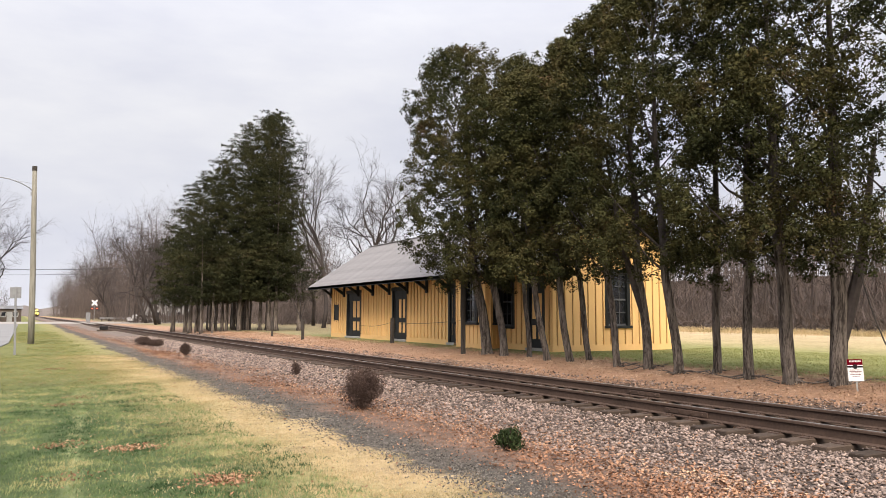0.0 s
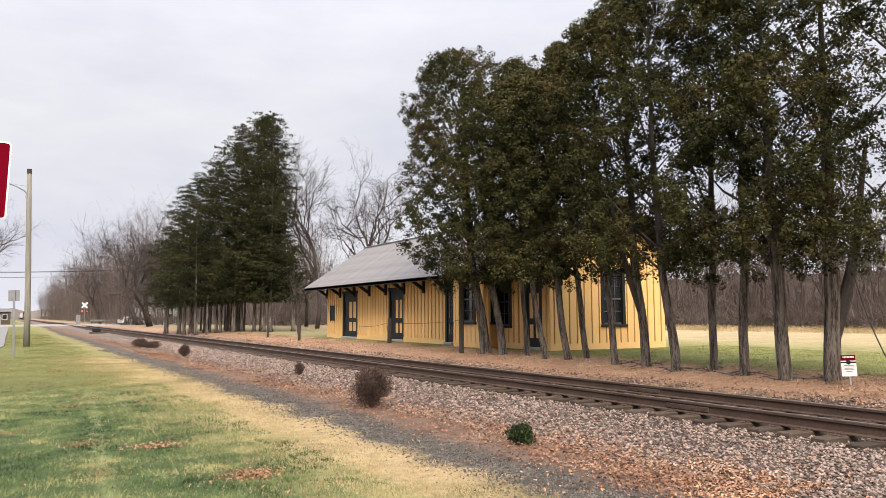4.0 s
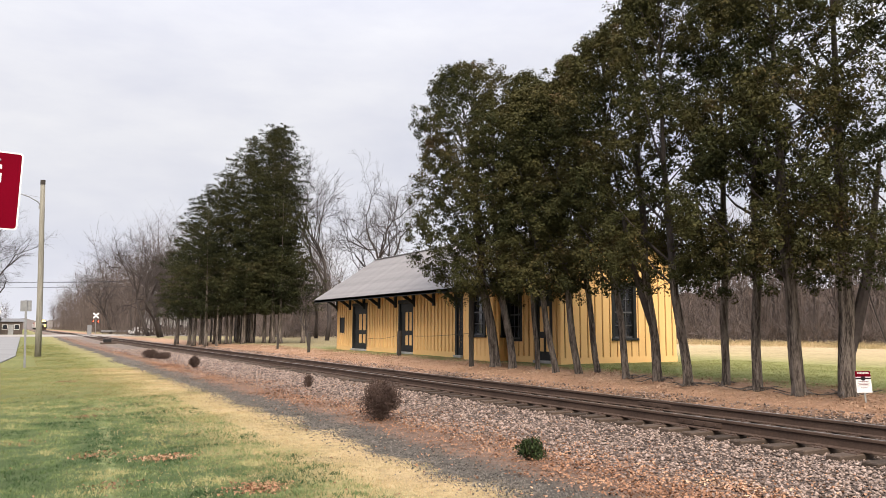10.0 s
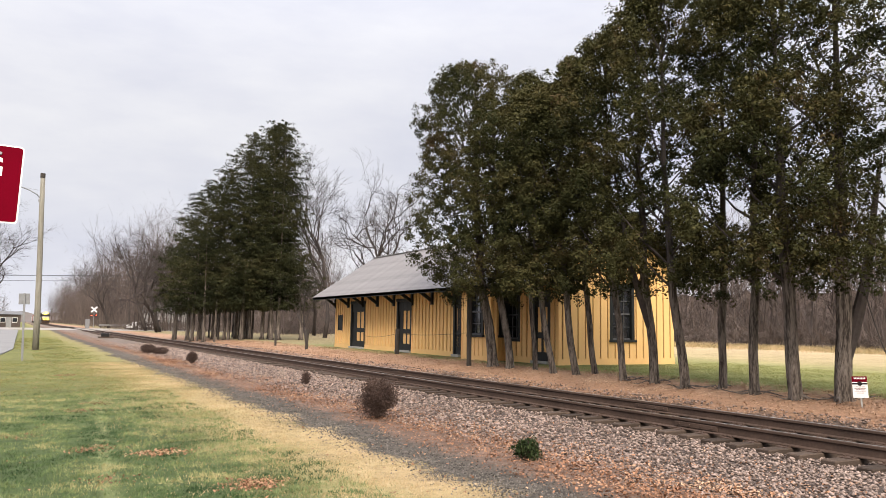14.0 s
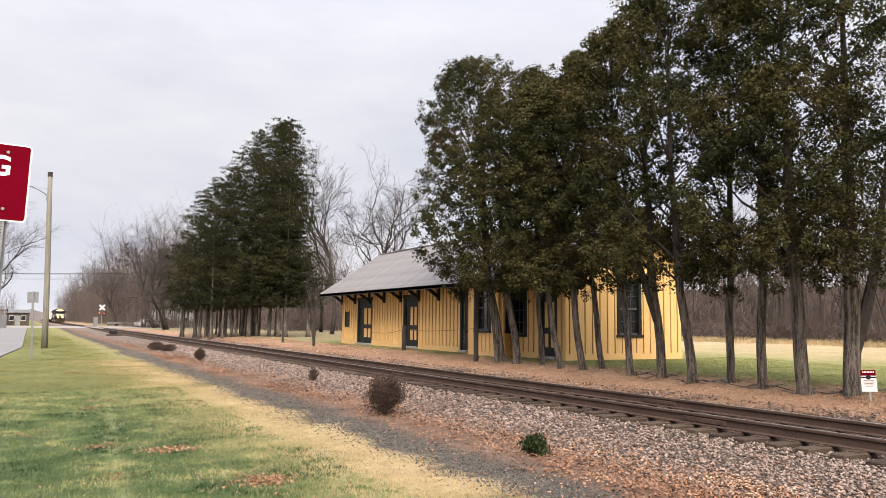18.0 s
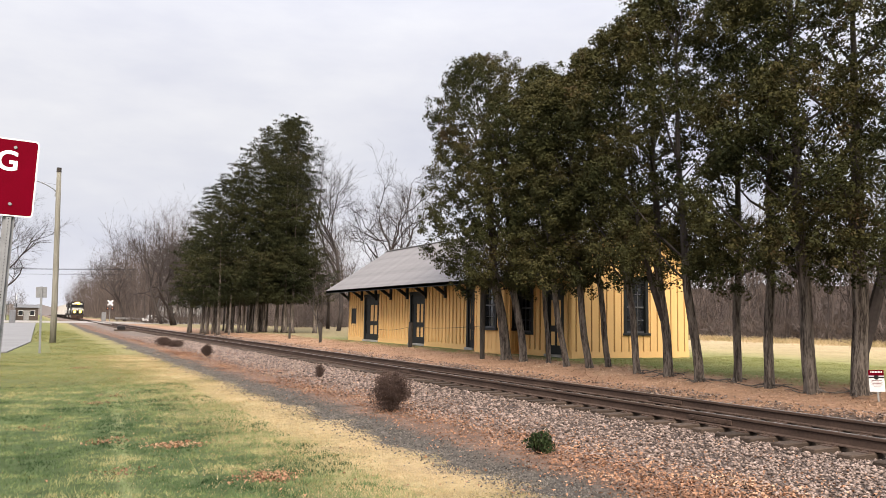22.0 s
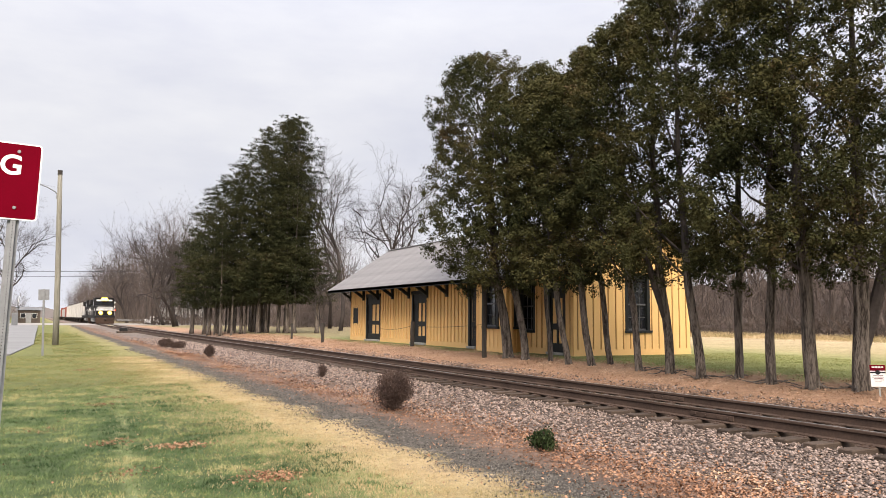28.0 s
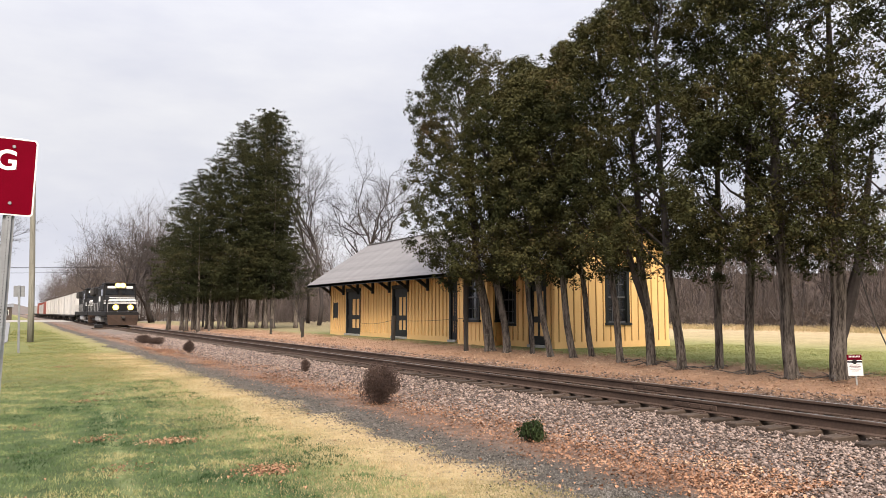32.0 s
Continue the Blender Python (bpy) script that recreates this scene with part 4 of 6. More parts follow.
def build_cedar(x, y, height, radius, lean, trunk_r, seed, fork=0.0, crown_base=2.45, boughs=50, voids=0, profile=ROUND):
    """A cedar of the row: leaning ridged trunk, flared foot, limbs into the crown, crown of small sprays."""
    rng = np.random.default_rng(seed)
    base = Vector((x, y, ground_z(x, y) - 0.05))
    left = Vector((-0.887, 0.462, 0))

    def axis(z):
        k = np.interp(z, [0, 3.0, 6, 12], [0, 1.0, 1.45, 1.6])
        p = base + left * lean * k
        return p.x, p.y

    tree = thing("cedar_tree", "tall cedar with a bare ridged grey-brown trunk and dark olive crown", "tree", m=Matrix.Translation(base), group="cedars beside the depot")
    inv = Matrix.Translation(-base)
    t = Mesh()
    zs = [-0.1, 0.05, 0.2, 0.5, 1.0, 1.6, 2.3, 3.0, 4.2, 5.6, 7.2, height * 0.86]
    k = [1.45, 1.22, 1.06, 0.98, 0.94, 0.90, 0.87, 0.83, 0.72, 0.55, 0.35, 0.1]
    n = 18
    ridges = [1 + 0.10 * math.sin(j * 2.4 + seed) + rng.uniform(-0.09, 0.09) for j in range(n)]
    k0 = 0
    for i, z in enumerate(zs):
        px, py = axis(z)
        wob = 0.04 * math.sin(z * 2.1 + seed)
        for j in range(n):
            a = 2 * math.pi * j / n
            flare = 1 + (0.35 * max(0, 0.4 - z)) * math.sin(3 * a + seed)
            r = trunk_r * 0.88 * k[i] * ridges[j] * flare * (1 + rng.uniform(-0.03, 0.03))
            t.v.append((px - base.x + wob + r * math.cos(a), py - base.y + r * math.sin(a), z))
    for i in range(len(zs) - 1):
        for j in range(n):
            t.f.append((i * n + j, i * n + (j + 1) % n, (i + 1) * n + (j + 1) % n, (i + 1) * n + j))
    cut = (zs.index(3.0)) * n
    upper = Mesh()
    upper.v = t.v[cut:]
    upper.f = [tuple(i - cut for i in q) for q in t.f if min(q) >= cut]
    t.f = [q for q in t.f if min(q) < cut]
    t.v = t.v[:cut + n]
    part("trunk", t, M_BARK, tree, smooth=True)
    # same trunk above 3 m, its crown shade put into a darker bark colour
    part("stem", upper, M_BARK_FAR, tree, "upper stem coloured dark for the shade inside the crown", smooth=True)
    limbs = []
    if fork:
        p0 = Vector((axis(fork)[0] - base.x, axis(fork)[1] - base.y, fork))
        side = -left if seed % 2 else left
        limbs.append(Mesh().tube([p0 - Vector((0, 0, 0.25)), p0 + side * 0.22 + Vector((0, 0, 0.5)), p0 + side * 0.5 + Vector((0, 0, 1.5)), p0 + side * 0.9 + Vector((0, 0, 4.0))],
                   [trunk_r * 0.6, trunk_r * 0.66, trunk_r * 0.58, trunk_r * 0.2], n=9, wobble=0.06, rng=rng))
    mesh, cl = cedar_crown(rng, lambda z: (axis(z)[0] - base.x, axis(z)[1] - base.y), crown_base, height, radius, boughs, 52 if y < 14 else 42, 0.066 if y < 14 else 0.076, profile, M_CEDAR, voids=voids)
    for q in cl[:: 2]:
        if q[2] < crown_base + 0.9:
            continue
        z = max(crown_base, q[2] - 0.85 * np.hypot(q[0], q[1]) - 0.2)
        a = axis(z)
        s = Vector((a[0] - base.x, a[1] - base.y, z))
        e = Vector(q)
        limbs.append(Mesh().tube([s, s.lerp(e, 0.5) + Vector((0, 0, -0.12)), e], [0.04, 0.026, 0.01], n=5))
    for i in range(2):
        z = rng.uniform(2.2, crown_base + 0.6)
        a = axis(z)
        s = Vector((a[0] - base.x, a[1] - base.y, z))
        d = rng.uniform(0, 6.28)
        limbs.append(Mesh().tube([s, s + Vector((math.cos(d) * 0.3, math.sin(d) * 0.3, -0.04)), s + Vector((math.cos(d) * 0.7, math.sin(d) * 0.7, -0.22))], [0.02, 0.012, 0.004], n=4))
    # limbs share the dark bark, which paints the shade among the foliage
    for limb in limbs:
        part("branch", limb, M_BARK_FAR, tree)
    part("crown", mesh, None, tree, "dark olive-green cedar foliage with brown tips")
    return tree


CEDARS = [  # x, y, height, crown radius, lean, trunk radius, fork
    (14.9, 23.3, 10.9, 2.55, 0.50, 0.20, 0), (14.8, 22.1, 9.4, 1.6, 0.45, 0.14, 0), (15.0, 21.0, 9.9, 1.3, 0.15, 0.08, 0), (14.6, 19.5, 9.1, 1.4, 0.45, 0.11, 0),
    (14.7, 18.5, 8.9, 1.5, 0.38, 0.12, 0), (15.2, 18.2, 9.6, 1.4, 0.36, 0.09, 0), (14.68, 16.36, 9.7, 1.7, 0.32, 0.105, 0), (14.70, 15.22, 10.2, 1.8, 0.26, 0.13, 1.75),
    (14.4, 13.9, 10.5, 1.8, 0.32, 0.12, 0), (14.8, 13.15, 10.3, 1.7, -0.10, 0.10, 0), (14.45, 11.95, 10.7, 1.8, -0.10, 0.115, 0),
    (14.33, 10.78, 10.8, 2.0, 0.16, 0.14, 0), (14.75, 10.0, 11.2, 2.3, -0.05, 0.185, 0.95)]


def build_cedars():
    for i, (x, y, h, r, lean, tr, fork) in enumerate(CEDARS):
        build_cedar(x, y, h, r, lean, tr, 11 + i, fork, profile=TALL if i == 0 else ROUND, boughs=112 if i == 0 else 52 if i < 8 else 60 if i < 11 else 80, voids=0 if i < 8 else 2)
    build_cedar(14.9, 7.6, 11.4, 2.5, 0.1, 0.22, 40, boughs=80, voids=1)


build_cedars()


def build_fir(x, y, height, radius, seed, trunk_r):
    rng = np.random.default_rng(seed)
    base = Vector((x, y, ground_z(x, y) - 0.05))
    tree = thing("fir_tree", "tall dark evergreen with a bare lower trunk in a dense grove", "tree", m=Matrix.Translation(base), group="evergreen grove by the track")
    t = Mesh()
    lx, ly = rng.uniform(-0.3, 0.3, 2)
    zs = [0, 0.4, 1.5, 3.0, 6.0, height * 0.92]
    t.tube([(lx * z / 8, ly * z / 8, z) for z in zs], [trunk_r * 1.4, trunk_r, trunk_r * 0.95, trunk_r * 0.65, trunk_r * 0.25, 0.02], n=9, wobble=0.06, rng=rng)
    part("trunk", t, M_BARK, tree, smooth=True)
    # tiers of spreading boughs, their tips turned up
    c, rad = [], []
    for z in np.arange(2.6, height - 0.3, 0.34):
        u = (z - 2.6) / (height - 2.6)
        R = radius * np.interp(u, *CONE)
        for b in range(int(5 + 4 * (1 - u))):
            a = rng.uniform(0, 6.283)
            L = R * rng.uniform(0.6, 1.06) if rng.random() < 0.78 else R * rng.uniform(1.05, 1.32)
            k = max(2, int(L * (2.0 if np.cos(a + 1.8) > -0.35 else 1.0)))       # the sides that face the line are the leafier
            f = np.linspace(0.45, 1.0, k) + rng.normal(0, 0.05, k)
            zz = z + L * f * (0.04 + 0.22 * u) - 0.25 * L * f * (1 - f) + 0.16 * f ** 4 + rng.normal(0, 0.08, k)
            c.append(np.stack([lx * z / 8 + np.cos(a) * L * f + rng.normal(0, 0.12, k), ly * z / 8 + np.sin(a) * L * f + rng.normal(0, 0.12, k), zz], axis=1))
            rad.append(np.interp(f, [0.3, 0.7, 1.0], [0.40, 0.46, 0.28]) * rng.uniform(0.75, 1.25, k))
    n = 9                                            # the leader and its side shoots
    c.append(np.stack([lx * height / 8 + rng.normal(0, 0.1, n), ly * height / 8 + rng.normal(0, 0.1, n), np.linspace(height - 1.3, height + 0.15, n)], axis=1))
    rad.append(np.linspace(0.34, 0.1, n))
    c, rad = np.concatenate(c), np.concatenate(rad)
    part("crown", tufted("crown", c, rad, 21, 0.185, M_FIR, rng, flat=0.32, rise=0.15, rough=0.7, aspect=0.30), None, tree, "dark green needle foliage in ragged tiers")


def build_grove():
    rng = np.random.default_rng(77)
    spots = [(13.2, 70.4, 11.0, 2.4), (13.0, 67.5, 12.2, 2.4), (13.2, 63.6, 12.6, 2.5), (14.6, 67.0, 13.6, 2.7), (14.9, 64.0, 14.2, 2.7), (16.1, 65.3, 16.0, 2.8),
             (15.8, 62.2, 15.0, 3.1), (16.7, 63.0, 16.9, 2.6), (17.4, 62.0, 17.3, 2.5), (17.7, 60.4, 17.4, 2.5), (18.2, 62.6, 17.6, 2.5), (20.0, 60.0, 6.6, 1.5),
             (13.9, 72.0, 10.2, 2.2), (18.0, 59.6, 17.3, 2.2), (18.5, 61.2, 17.7, 2.2), (12.9, 75.0, 9.6, 2.2)]
    for i, (x, y, h, r) in enumerate(spots):
        build_fir(x, y, h, r, 200 + i, rng.uniform(0.12, 0.20))
    for i in range(20):      # bare stems between the trunks
        x, y = rng.uniform(13.4, 17.6), rng.uniform(62, 73)
        solid("slim_tree", Mesh().tube([(0, 0, -0.1), (0.05, 0.02, 1.5), (0.08, 0.06, 3.1)], [0.10, 0.085, 0.075], n=7), M_BARK,
              "slim bare trunk standing among the evergreens", "tree", m=pose(x, y, ground_z(x, y)), group="stems of the evergreen grove")


build_grove()


def branch_tree(name, label, x, y, height, seed, spread=0.5, lean=(0, 0), trunk_r=0.2, levels=5, start=0.35, twigs=1, group="bare trees", bend=1.0):
    """A leafless tree grown by forking; trunk and branches are parts."""
    rng = np.random.default_rng(seed)
    base = Vector((x, y, ground_z(x, y) - 0.1))
    tree = thing(name, label, "tree", m=Matrix.Translation(base), group=group)
    trunk, limbs, fine = Mesh(), Mesh(), Mesh()

    def grow(p, d, length, r, level):
        pts, rad = [p], [r]
        n = 4 if level < 2 else 3 if level < 4 else 2
        for i in range(n):
            turn = Vector(rng.normal(0, (0.16 + 0.05 * level) * bend, 3))
            d = (d + turn + Vector((0, 0, 0.07))).normalized()
            p = p + d * length / n
            pts.append(p)
            rad.append(max(0.006, r * (1 - 0.42 * (i + 1) / n)))
        target = trunk if level == 0 else limbs if level < 3 else fine
        target.tube(pts, rad, n=9 if level == 0 else 6 if level == 1 else 4 if level == 2 else 3, caps=level < 3)
        if level >= levels:
            return
        kids = 3 if level < 2 else 3 + (rng.random() < 0.5)
        for c in range(kids + (3 if level == 0 else twigs if level > 2 else 1)):
            f = rng.uniform(start if level == 0 else 0.25, 1.0) if c else 1.0
            k = min(len(pts) - 2, int(f * (len(pts) - 1)))
            q = pts[k].lerp(pts[k + 1], f * (len(pts) - 1) - k if c else 1.0)
            side = Vector(rng.normal(0, 1, 3))
            side = (side - d * side.dot(d)).normalized()
            nd = (d * (1 - spread * rng.uniform(0.5, 1.1)) + side * spread * rng.uniform(0.7, 1.3)).normalized()
            grow(q, nd, length * rng.uniform(0.5, 0.78), r * rng.uniform(0.38, 0.58), level + 1)

    grow(Vector((0, 0, 0)), Vector((lean[0], lean[1], 1)).normalized(), height * 0.48, trunk_r, 0)
    part("trunk", trunk, M_BARK_FAR, tree, smooth=True)
    part("branchwork", limbs, M_BARK_FAR, tree)
    tagged(part("twig_mass", fine, M_BARK_FAR, tree), kind="stuff")
    return tree


def build_bare_trees():
    lab = "leafless grey-brown tree with spreading branches"
    branch_tree("bare_tree", lab, 25.8, 70.4, 16.5, 1, 0.32, (0.14, 0), 0.22, start=0.4, bend=0.8)
    branch_tree("bare_tree", "tall crooked leafless tree behind the depot roof", 31.3, 68.7, 15.4, 29, 0.36, (0.0, 0), 0.30, bend=1.1, start=0.5)
    branch_tree("bare_tree", lab, 29.5, 84.0, 12.0, 8, 0.5, (0.2, 0), 0.22)
    branch_tree("bare_tree", "leafless tree leaning out over the railway line", 16.0, 106.0, 13.5, 3, 0.52, (-0.85, 0.0), 0.21, bend=1.1, twigs=2)
    branch_tree("bare_tree", lab, 17.2, 111.0, 13.5, 4, 0.48, (-0.35, 0.05), 0.22, bend=1.1)
    branch_tree("bare_tree", lab, 19.4, 140.0, 17.0, 5, 0.55, (-0.3, 0), 0.3, levels=4)
    branch_tree("bare_tree", lab, 17.6, 182.0, 17.0, 15, 0.5, (-0.1, 0), 0.3, levels=4)
    branch_tree("bare_tree", lab, -6.4, 178.0, 24.0, 46, 0.5, (0.10, 0), 0.34, bend=0.8)
    branch_tree("bare_tree", lab, -15.0, 184.0, 20.0, 7, 0.6, (0.2, 0), 0.3, levels=4)
    branch_tree("sapling", "thin leafless sapling beside the depot", 16.8, 49.2, 4.6, 9, 0.35, (0, 0), 0.06, levels=3, group="saplings")


build_bare_trees()


def woodland(name, label, spots, seed, height, brush, mat=None, crowns=(7, 14, 26), stem=0.008):
    """Leafless woodland too dense to count: stems, sticks and brush in one sheet of real sticks. spots: (x, y) of the stems."""
    rng = np.random.default_rng(seed)
    V, F = [], []

    def sticks(p, q, w):
        d = q - p
        s = np.cross(d, rng.normal(size=d.shape))
        s /= np.linalg.norm(s, axis=1)[:, None] + 1e-9
        t = np.cross(d, s)
        t /= np.linalg.norm(t, axis=1)[:, None] + 1e-9
        k = sum(len(v) for v in V)
        n = len(p)
        ring = [s, -0.5 * s + 0.87 * t, -0.5 * s - 0.87 * t]
        V.append(np.stack([p + ring[i] * w[:, None] for i in range(3)] + [q + ring[i] * w[:, None] * 0.35 for i in range(3)], axis=1).reshape(-1, 3))
        b = k + 6 * np.arange(n)
        for i in range(2 if w[0] > 0.03 else 1):
            j = i + 1
            F.append(np.stack([b + i, b + j, b + 3 + j, b + 3 + i], axis=1))

    spots = np.array(spots)
    n = len(spots)
    z = np.array([ground_z(a, b) - 0.1 for a, b in spots])
    h = height * rng.uniform(0.55, 1.1, n)
    p = np.column_stack([spots, z])
    q = p + np.column_stack([rng.normal(0, 0.13, (n, 2)) * h[:, None], h])
    sticks(p, q, stem * h * rng.uniform(0.4, 1.3, n))
    for rep, (lo, ln, w) in enumerate(((0.25, 0.32, 0.03), (0.2, 0.22, 0.02), (0.2, 0.16, 0.018))):
        m = n * crowns[rep]
        i = rng.integers(0, n, m)
        f = rng.uniform(lo, 0.98, m)
        a = p[i] + (q[i] - p[i]) * f[:, None] + (rng.normal(0, 0.12, (m, 3)) * h[i][:, None] * rep * 0.5)
        d = rng.normal(0, 1, (m, 3))
        d[:, 2] = np.abs(d[:, 2]) * 0.9 + 0.5
        d /= np.linalg.norm(d, axis=1)[:, None]
        sticks(a, a + d * (h[i] * ln * rng.uniform(0.4, 1.1, m))[:, None], np.full(m, w))
    m = n * brush
    i = rng.integers(0, n, m)
    a = p[i] + np.column_stack([rng.normal(0, 1.8, (m, 2)), rng.uniform(0, 1.2, m)])
    d = rng.normal(0, 1, (m, 3))
    d[:, 2] = np.abs(d[:, 2]) + 0.3
    d /= np.linalg.norm(d, axis=1)[:, None]
    sticks(a, a + d * rng.uniform(0.5, 1.9, m)[:, None], rng.uniform(0.010, 0.022, m))
    me = raw_mesh(name, np.concatenate(V), np.concatenate(F), mat or M_TWIG)
    return tagged(new(name, me), label, "woodland", kind="stuff")


def build_woods():
    rng = np.random.default_rng(21)
    edge = [(47 + rng.uniform(0, 1) ** 1.5 * 22, rng.uniform(-12, 62)) for _ in range(700)]
    woodland("field_edge_woods", "dense leafless brown woodland along the far edge of the field", edge, 31, 9.5, 100, crowns=(8, 16, 26), stem=0.0065)
    back = [(rng.uniform(26, 75), rng.uniform(88, 135)) for _ in range(420)]
    woodland("woods_behind_depot", "leafless brown woodland behind the depot and the grove", back, 32, 9.0, 70, crowns=(10, 26, 50), stem=0.007)
    side = [(18 + rng.uniform(0, 1) ** 1.4 * 36, 140 + rng.uniform(0, 1) ** 1.6 * 400) for _ in range(950)]
    woodland("woods_along_line", "leafless brown woods beside the railway line", side, 33, 18.5, 44, crowns=(12, 40, 72), stem=0.0055)
    far = [(-4 - rng.uniform(0, 1) ** 1.2 * 140, rng.uniform(190, 520)) for _ in range(300)]
    woodland("woods_across_road", "distant leafless grey woods across the road", far, 34, 12.0, 16, crowns=(8, 24, 40), stem=0.006)


build_woods()


# ---- distant tree line ----
def build_wooded_rise():
    """The land behind the woods climbs in a ragged brown bank."""
    v, f = [], []
    line = [(76, -60), (76, 60), (74, 112), (62, 150), (52, 250), (42, 450), (34, 700)]
    n = 420
    for i in range(n + 1):
        k = i / n * (len(line) - 1)
        j = min(int(k), len(line) - 2)
        x = line[j][0] + (line[j + 1][0] - line[j][0]) * (k - j)
        y = line[j][1] + (line[j + 1][1] - line[j][1]) * (k - j)
        h = 5.2 + 3.5 * i / n + 1.3 * noise.noise(Vector((i * 0.09, 1, 0))) + 0.9 * noise.noise(Vector((i * 0.7, 5, 0)))
        v += [(x - 5, y, -1), (x, y, h), (x + 6, y + 4, -1)]
        if i < n:
            f += [(3 * i, 3 * i + 3, 3 * i + 4, 3 * i + 1), (3 * i + 1, 3 * i + 4, 3 * i + 5, 3 * i + 2)]
    m = material("brown_wooded_bank", (0.105, 0.075, 0.060), (0.045, 0.034, 0.030), rough=1.0, scale=0.5, fine=4.0, contrast=0.6, bump=0.8, bump_size=0.6, stretch=(1, 1, 0.25))
    solid("wooded_bank", Mesh().add(v, f), m, "ragged brown wooded bank behind the bare trees", "woodland", kind="structure")


build_wooded_rise()


def build_distance():
    rng = np.random.default_rng(9)
    M_FAR = material("distant_grey_trees", (0.22, 0.20, 0.20), (0.15, 0.135, 0.135), rough=1.0, scale=0.02, fine=0.15, bump=0.0)
    v, f = [], []
    n = 220
    for i in range(n + 1):
        a = radians(-80 + 190 * i / n)
        R = 760
        h = 9 + 5 * noise.noise(Vector((i * 0.11, 0, 0))) + 2.5 * noise.noise(Vector((i * 0.9, 4, 0)))
        v += [(R * math.sin(a), R * math.cos(a), -3), (R * math.sin(a), R * math.cos(a), h)]
        if i < n:
            f.append((2 * i, 2 * i + 2, 2 * i + 3, 2 * i + 1))
    solid("backdrop", Mesh().add(v, f), M_FAR, "hazy grey line of distant trees on the horizon", "tree line", kind="structure")


build_distance()


# ---- poles, posts, signs ----
def build_lamp_pole():
    b = Vector((1.17, 52.47, -0.35))
    pole = thing("street_lamp", "weathered wooden utility pole with a curved lamp arm", "street lamp", m=Matrix.Translation(b))
    p = Mesh().tube([(0, 0, 0), (-0.03, 0, 2.5), (-0.08, 0, 5.0), (-0.16, 0, 8), (-0.22, 0, 10.65)], [0.185, 0.17, 0.16, 0.145, 0.13], n=14, wobble=0.02, rng=np.random.default_rng(2))
    part("pole", p, M_POLE, pole, smooth=True)
    part("pole_cap", Mesh().rod((-0.22, 0, 10.4), (-0.222, 0, 10.68), 0.142, 0.14, n=14), M_POST, pole, "dark tarred top")
    arm = Mesh().tube([(-0.25, 0, 9.1), (-0.45, 0, 9.35), (-0.9, 0, 9.6), (-1.5, 0, 9.8), (-2.3, 0, 9.9)], [0.035] * 5, n=8)
    arm.box(-0.38, -0.1, -0.05, 0.05, 8.9, 9.12)
    part("lamp_arm", arm, M_STEEL, pole, "grey steel arm")
    part("lamp_head", Mesh().box(-2.95, -2.25, -0.16, 0.16, 9.8, 9.98, c=0.05), M_STEEL, pole)
    part("guy_rod", Mesh().rod((-0.3, 0, 9.62), (-1.3, 0, 9.74), 0.01, n=5), M_STEEL, pole)


build_lamp_pole()


def build_edge_sign():
    s = thing("road_sign", "leaning pale sign post with a small panel seen from behind", "road sign", m=pose(0.40, 39.0, -0.35, 0, -1.5, 0))
    part("post", Mesh().box(-0.045, 0.045, -0.025, 0.025, 0, 3.0, c=0.01), M_STEEL, s)
    part("panel", Mesh().box(-0.22, 0.22, 0.03, 0.04, 2.5, 2.98, c=0.004), M_STEEL, s, "plain grey back of a sign")


build_edge_sign()


def letter_part(text, size, mat, parent, m, depth=0.001):
    c = bpy.data.curves.new("letters", "FONT")
    c.body = text
    c.size = size
    c.extrude = depth
    c.align_x = "RIGHT"
    c.offset = 0.022 * size
    tmp = bpy.data.objects.new("letters", c)
    scene.collection.objects.link(tmp)
    me = bpy.data.meshes.new_from_object(tmp.evaluated_get(bpy.context.evaluated_depsgraph_get()))
    bpy.data.objects.remove(tmp)
    me.materials.clear()
    me.materials.append(mat)
    ob = new("lettering", me)
    ob.parent = parent
    ob.matrix_basis = m
    return ob


def rounded_plate(w, h, r, t, n=5):
    out = []
    for cx, cy, a0 in ((w / 2 - r, h / 2 - r, 0), (-w / 2 + r, h / 2 - r, 90), (-w / 2 + r, -h / 2 + r, 180), (w / 2 - r, -h / 2 + r, 270)):
        for i in range(n + 1):
            a = radians(a0 + 90 * i / n)
            out.append((cx + r * math.cos(a), cy + r * math.sin(a)))
    k = len(out)
    m = Mesh()
    m.add([(x, -t / 2, z) for x, z in out] + [(x, t / 2, z) for x, z in out],
          [tuple(range(k)), tuple(range(2 * k - 1, k - 1, -1))] + [(i, (i + 1) % k, k + (i + 1) % k, k + i) for i in range(k)])
    return m


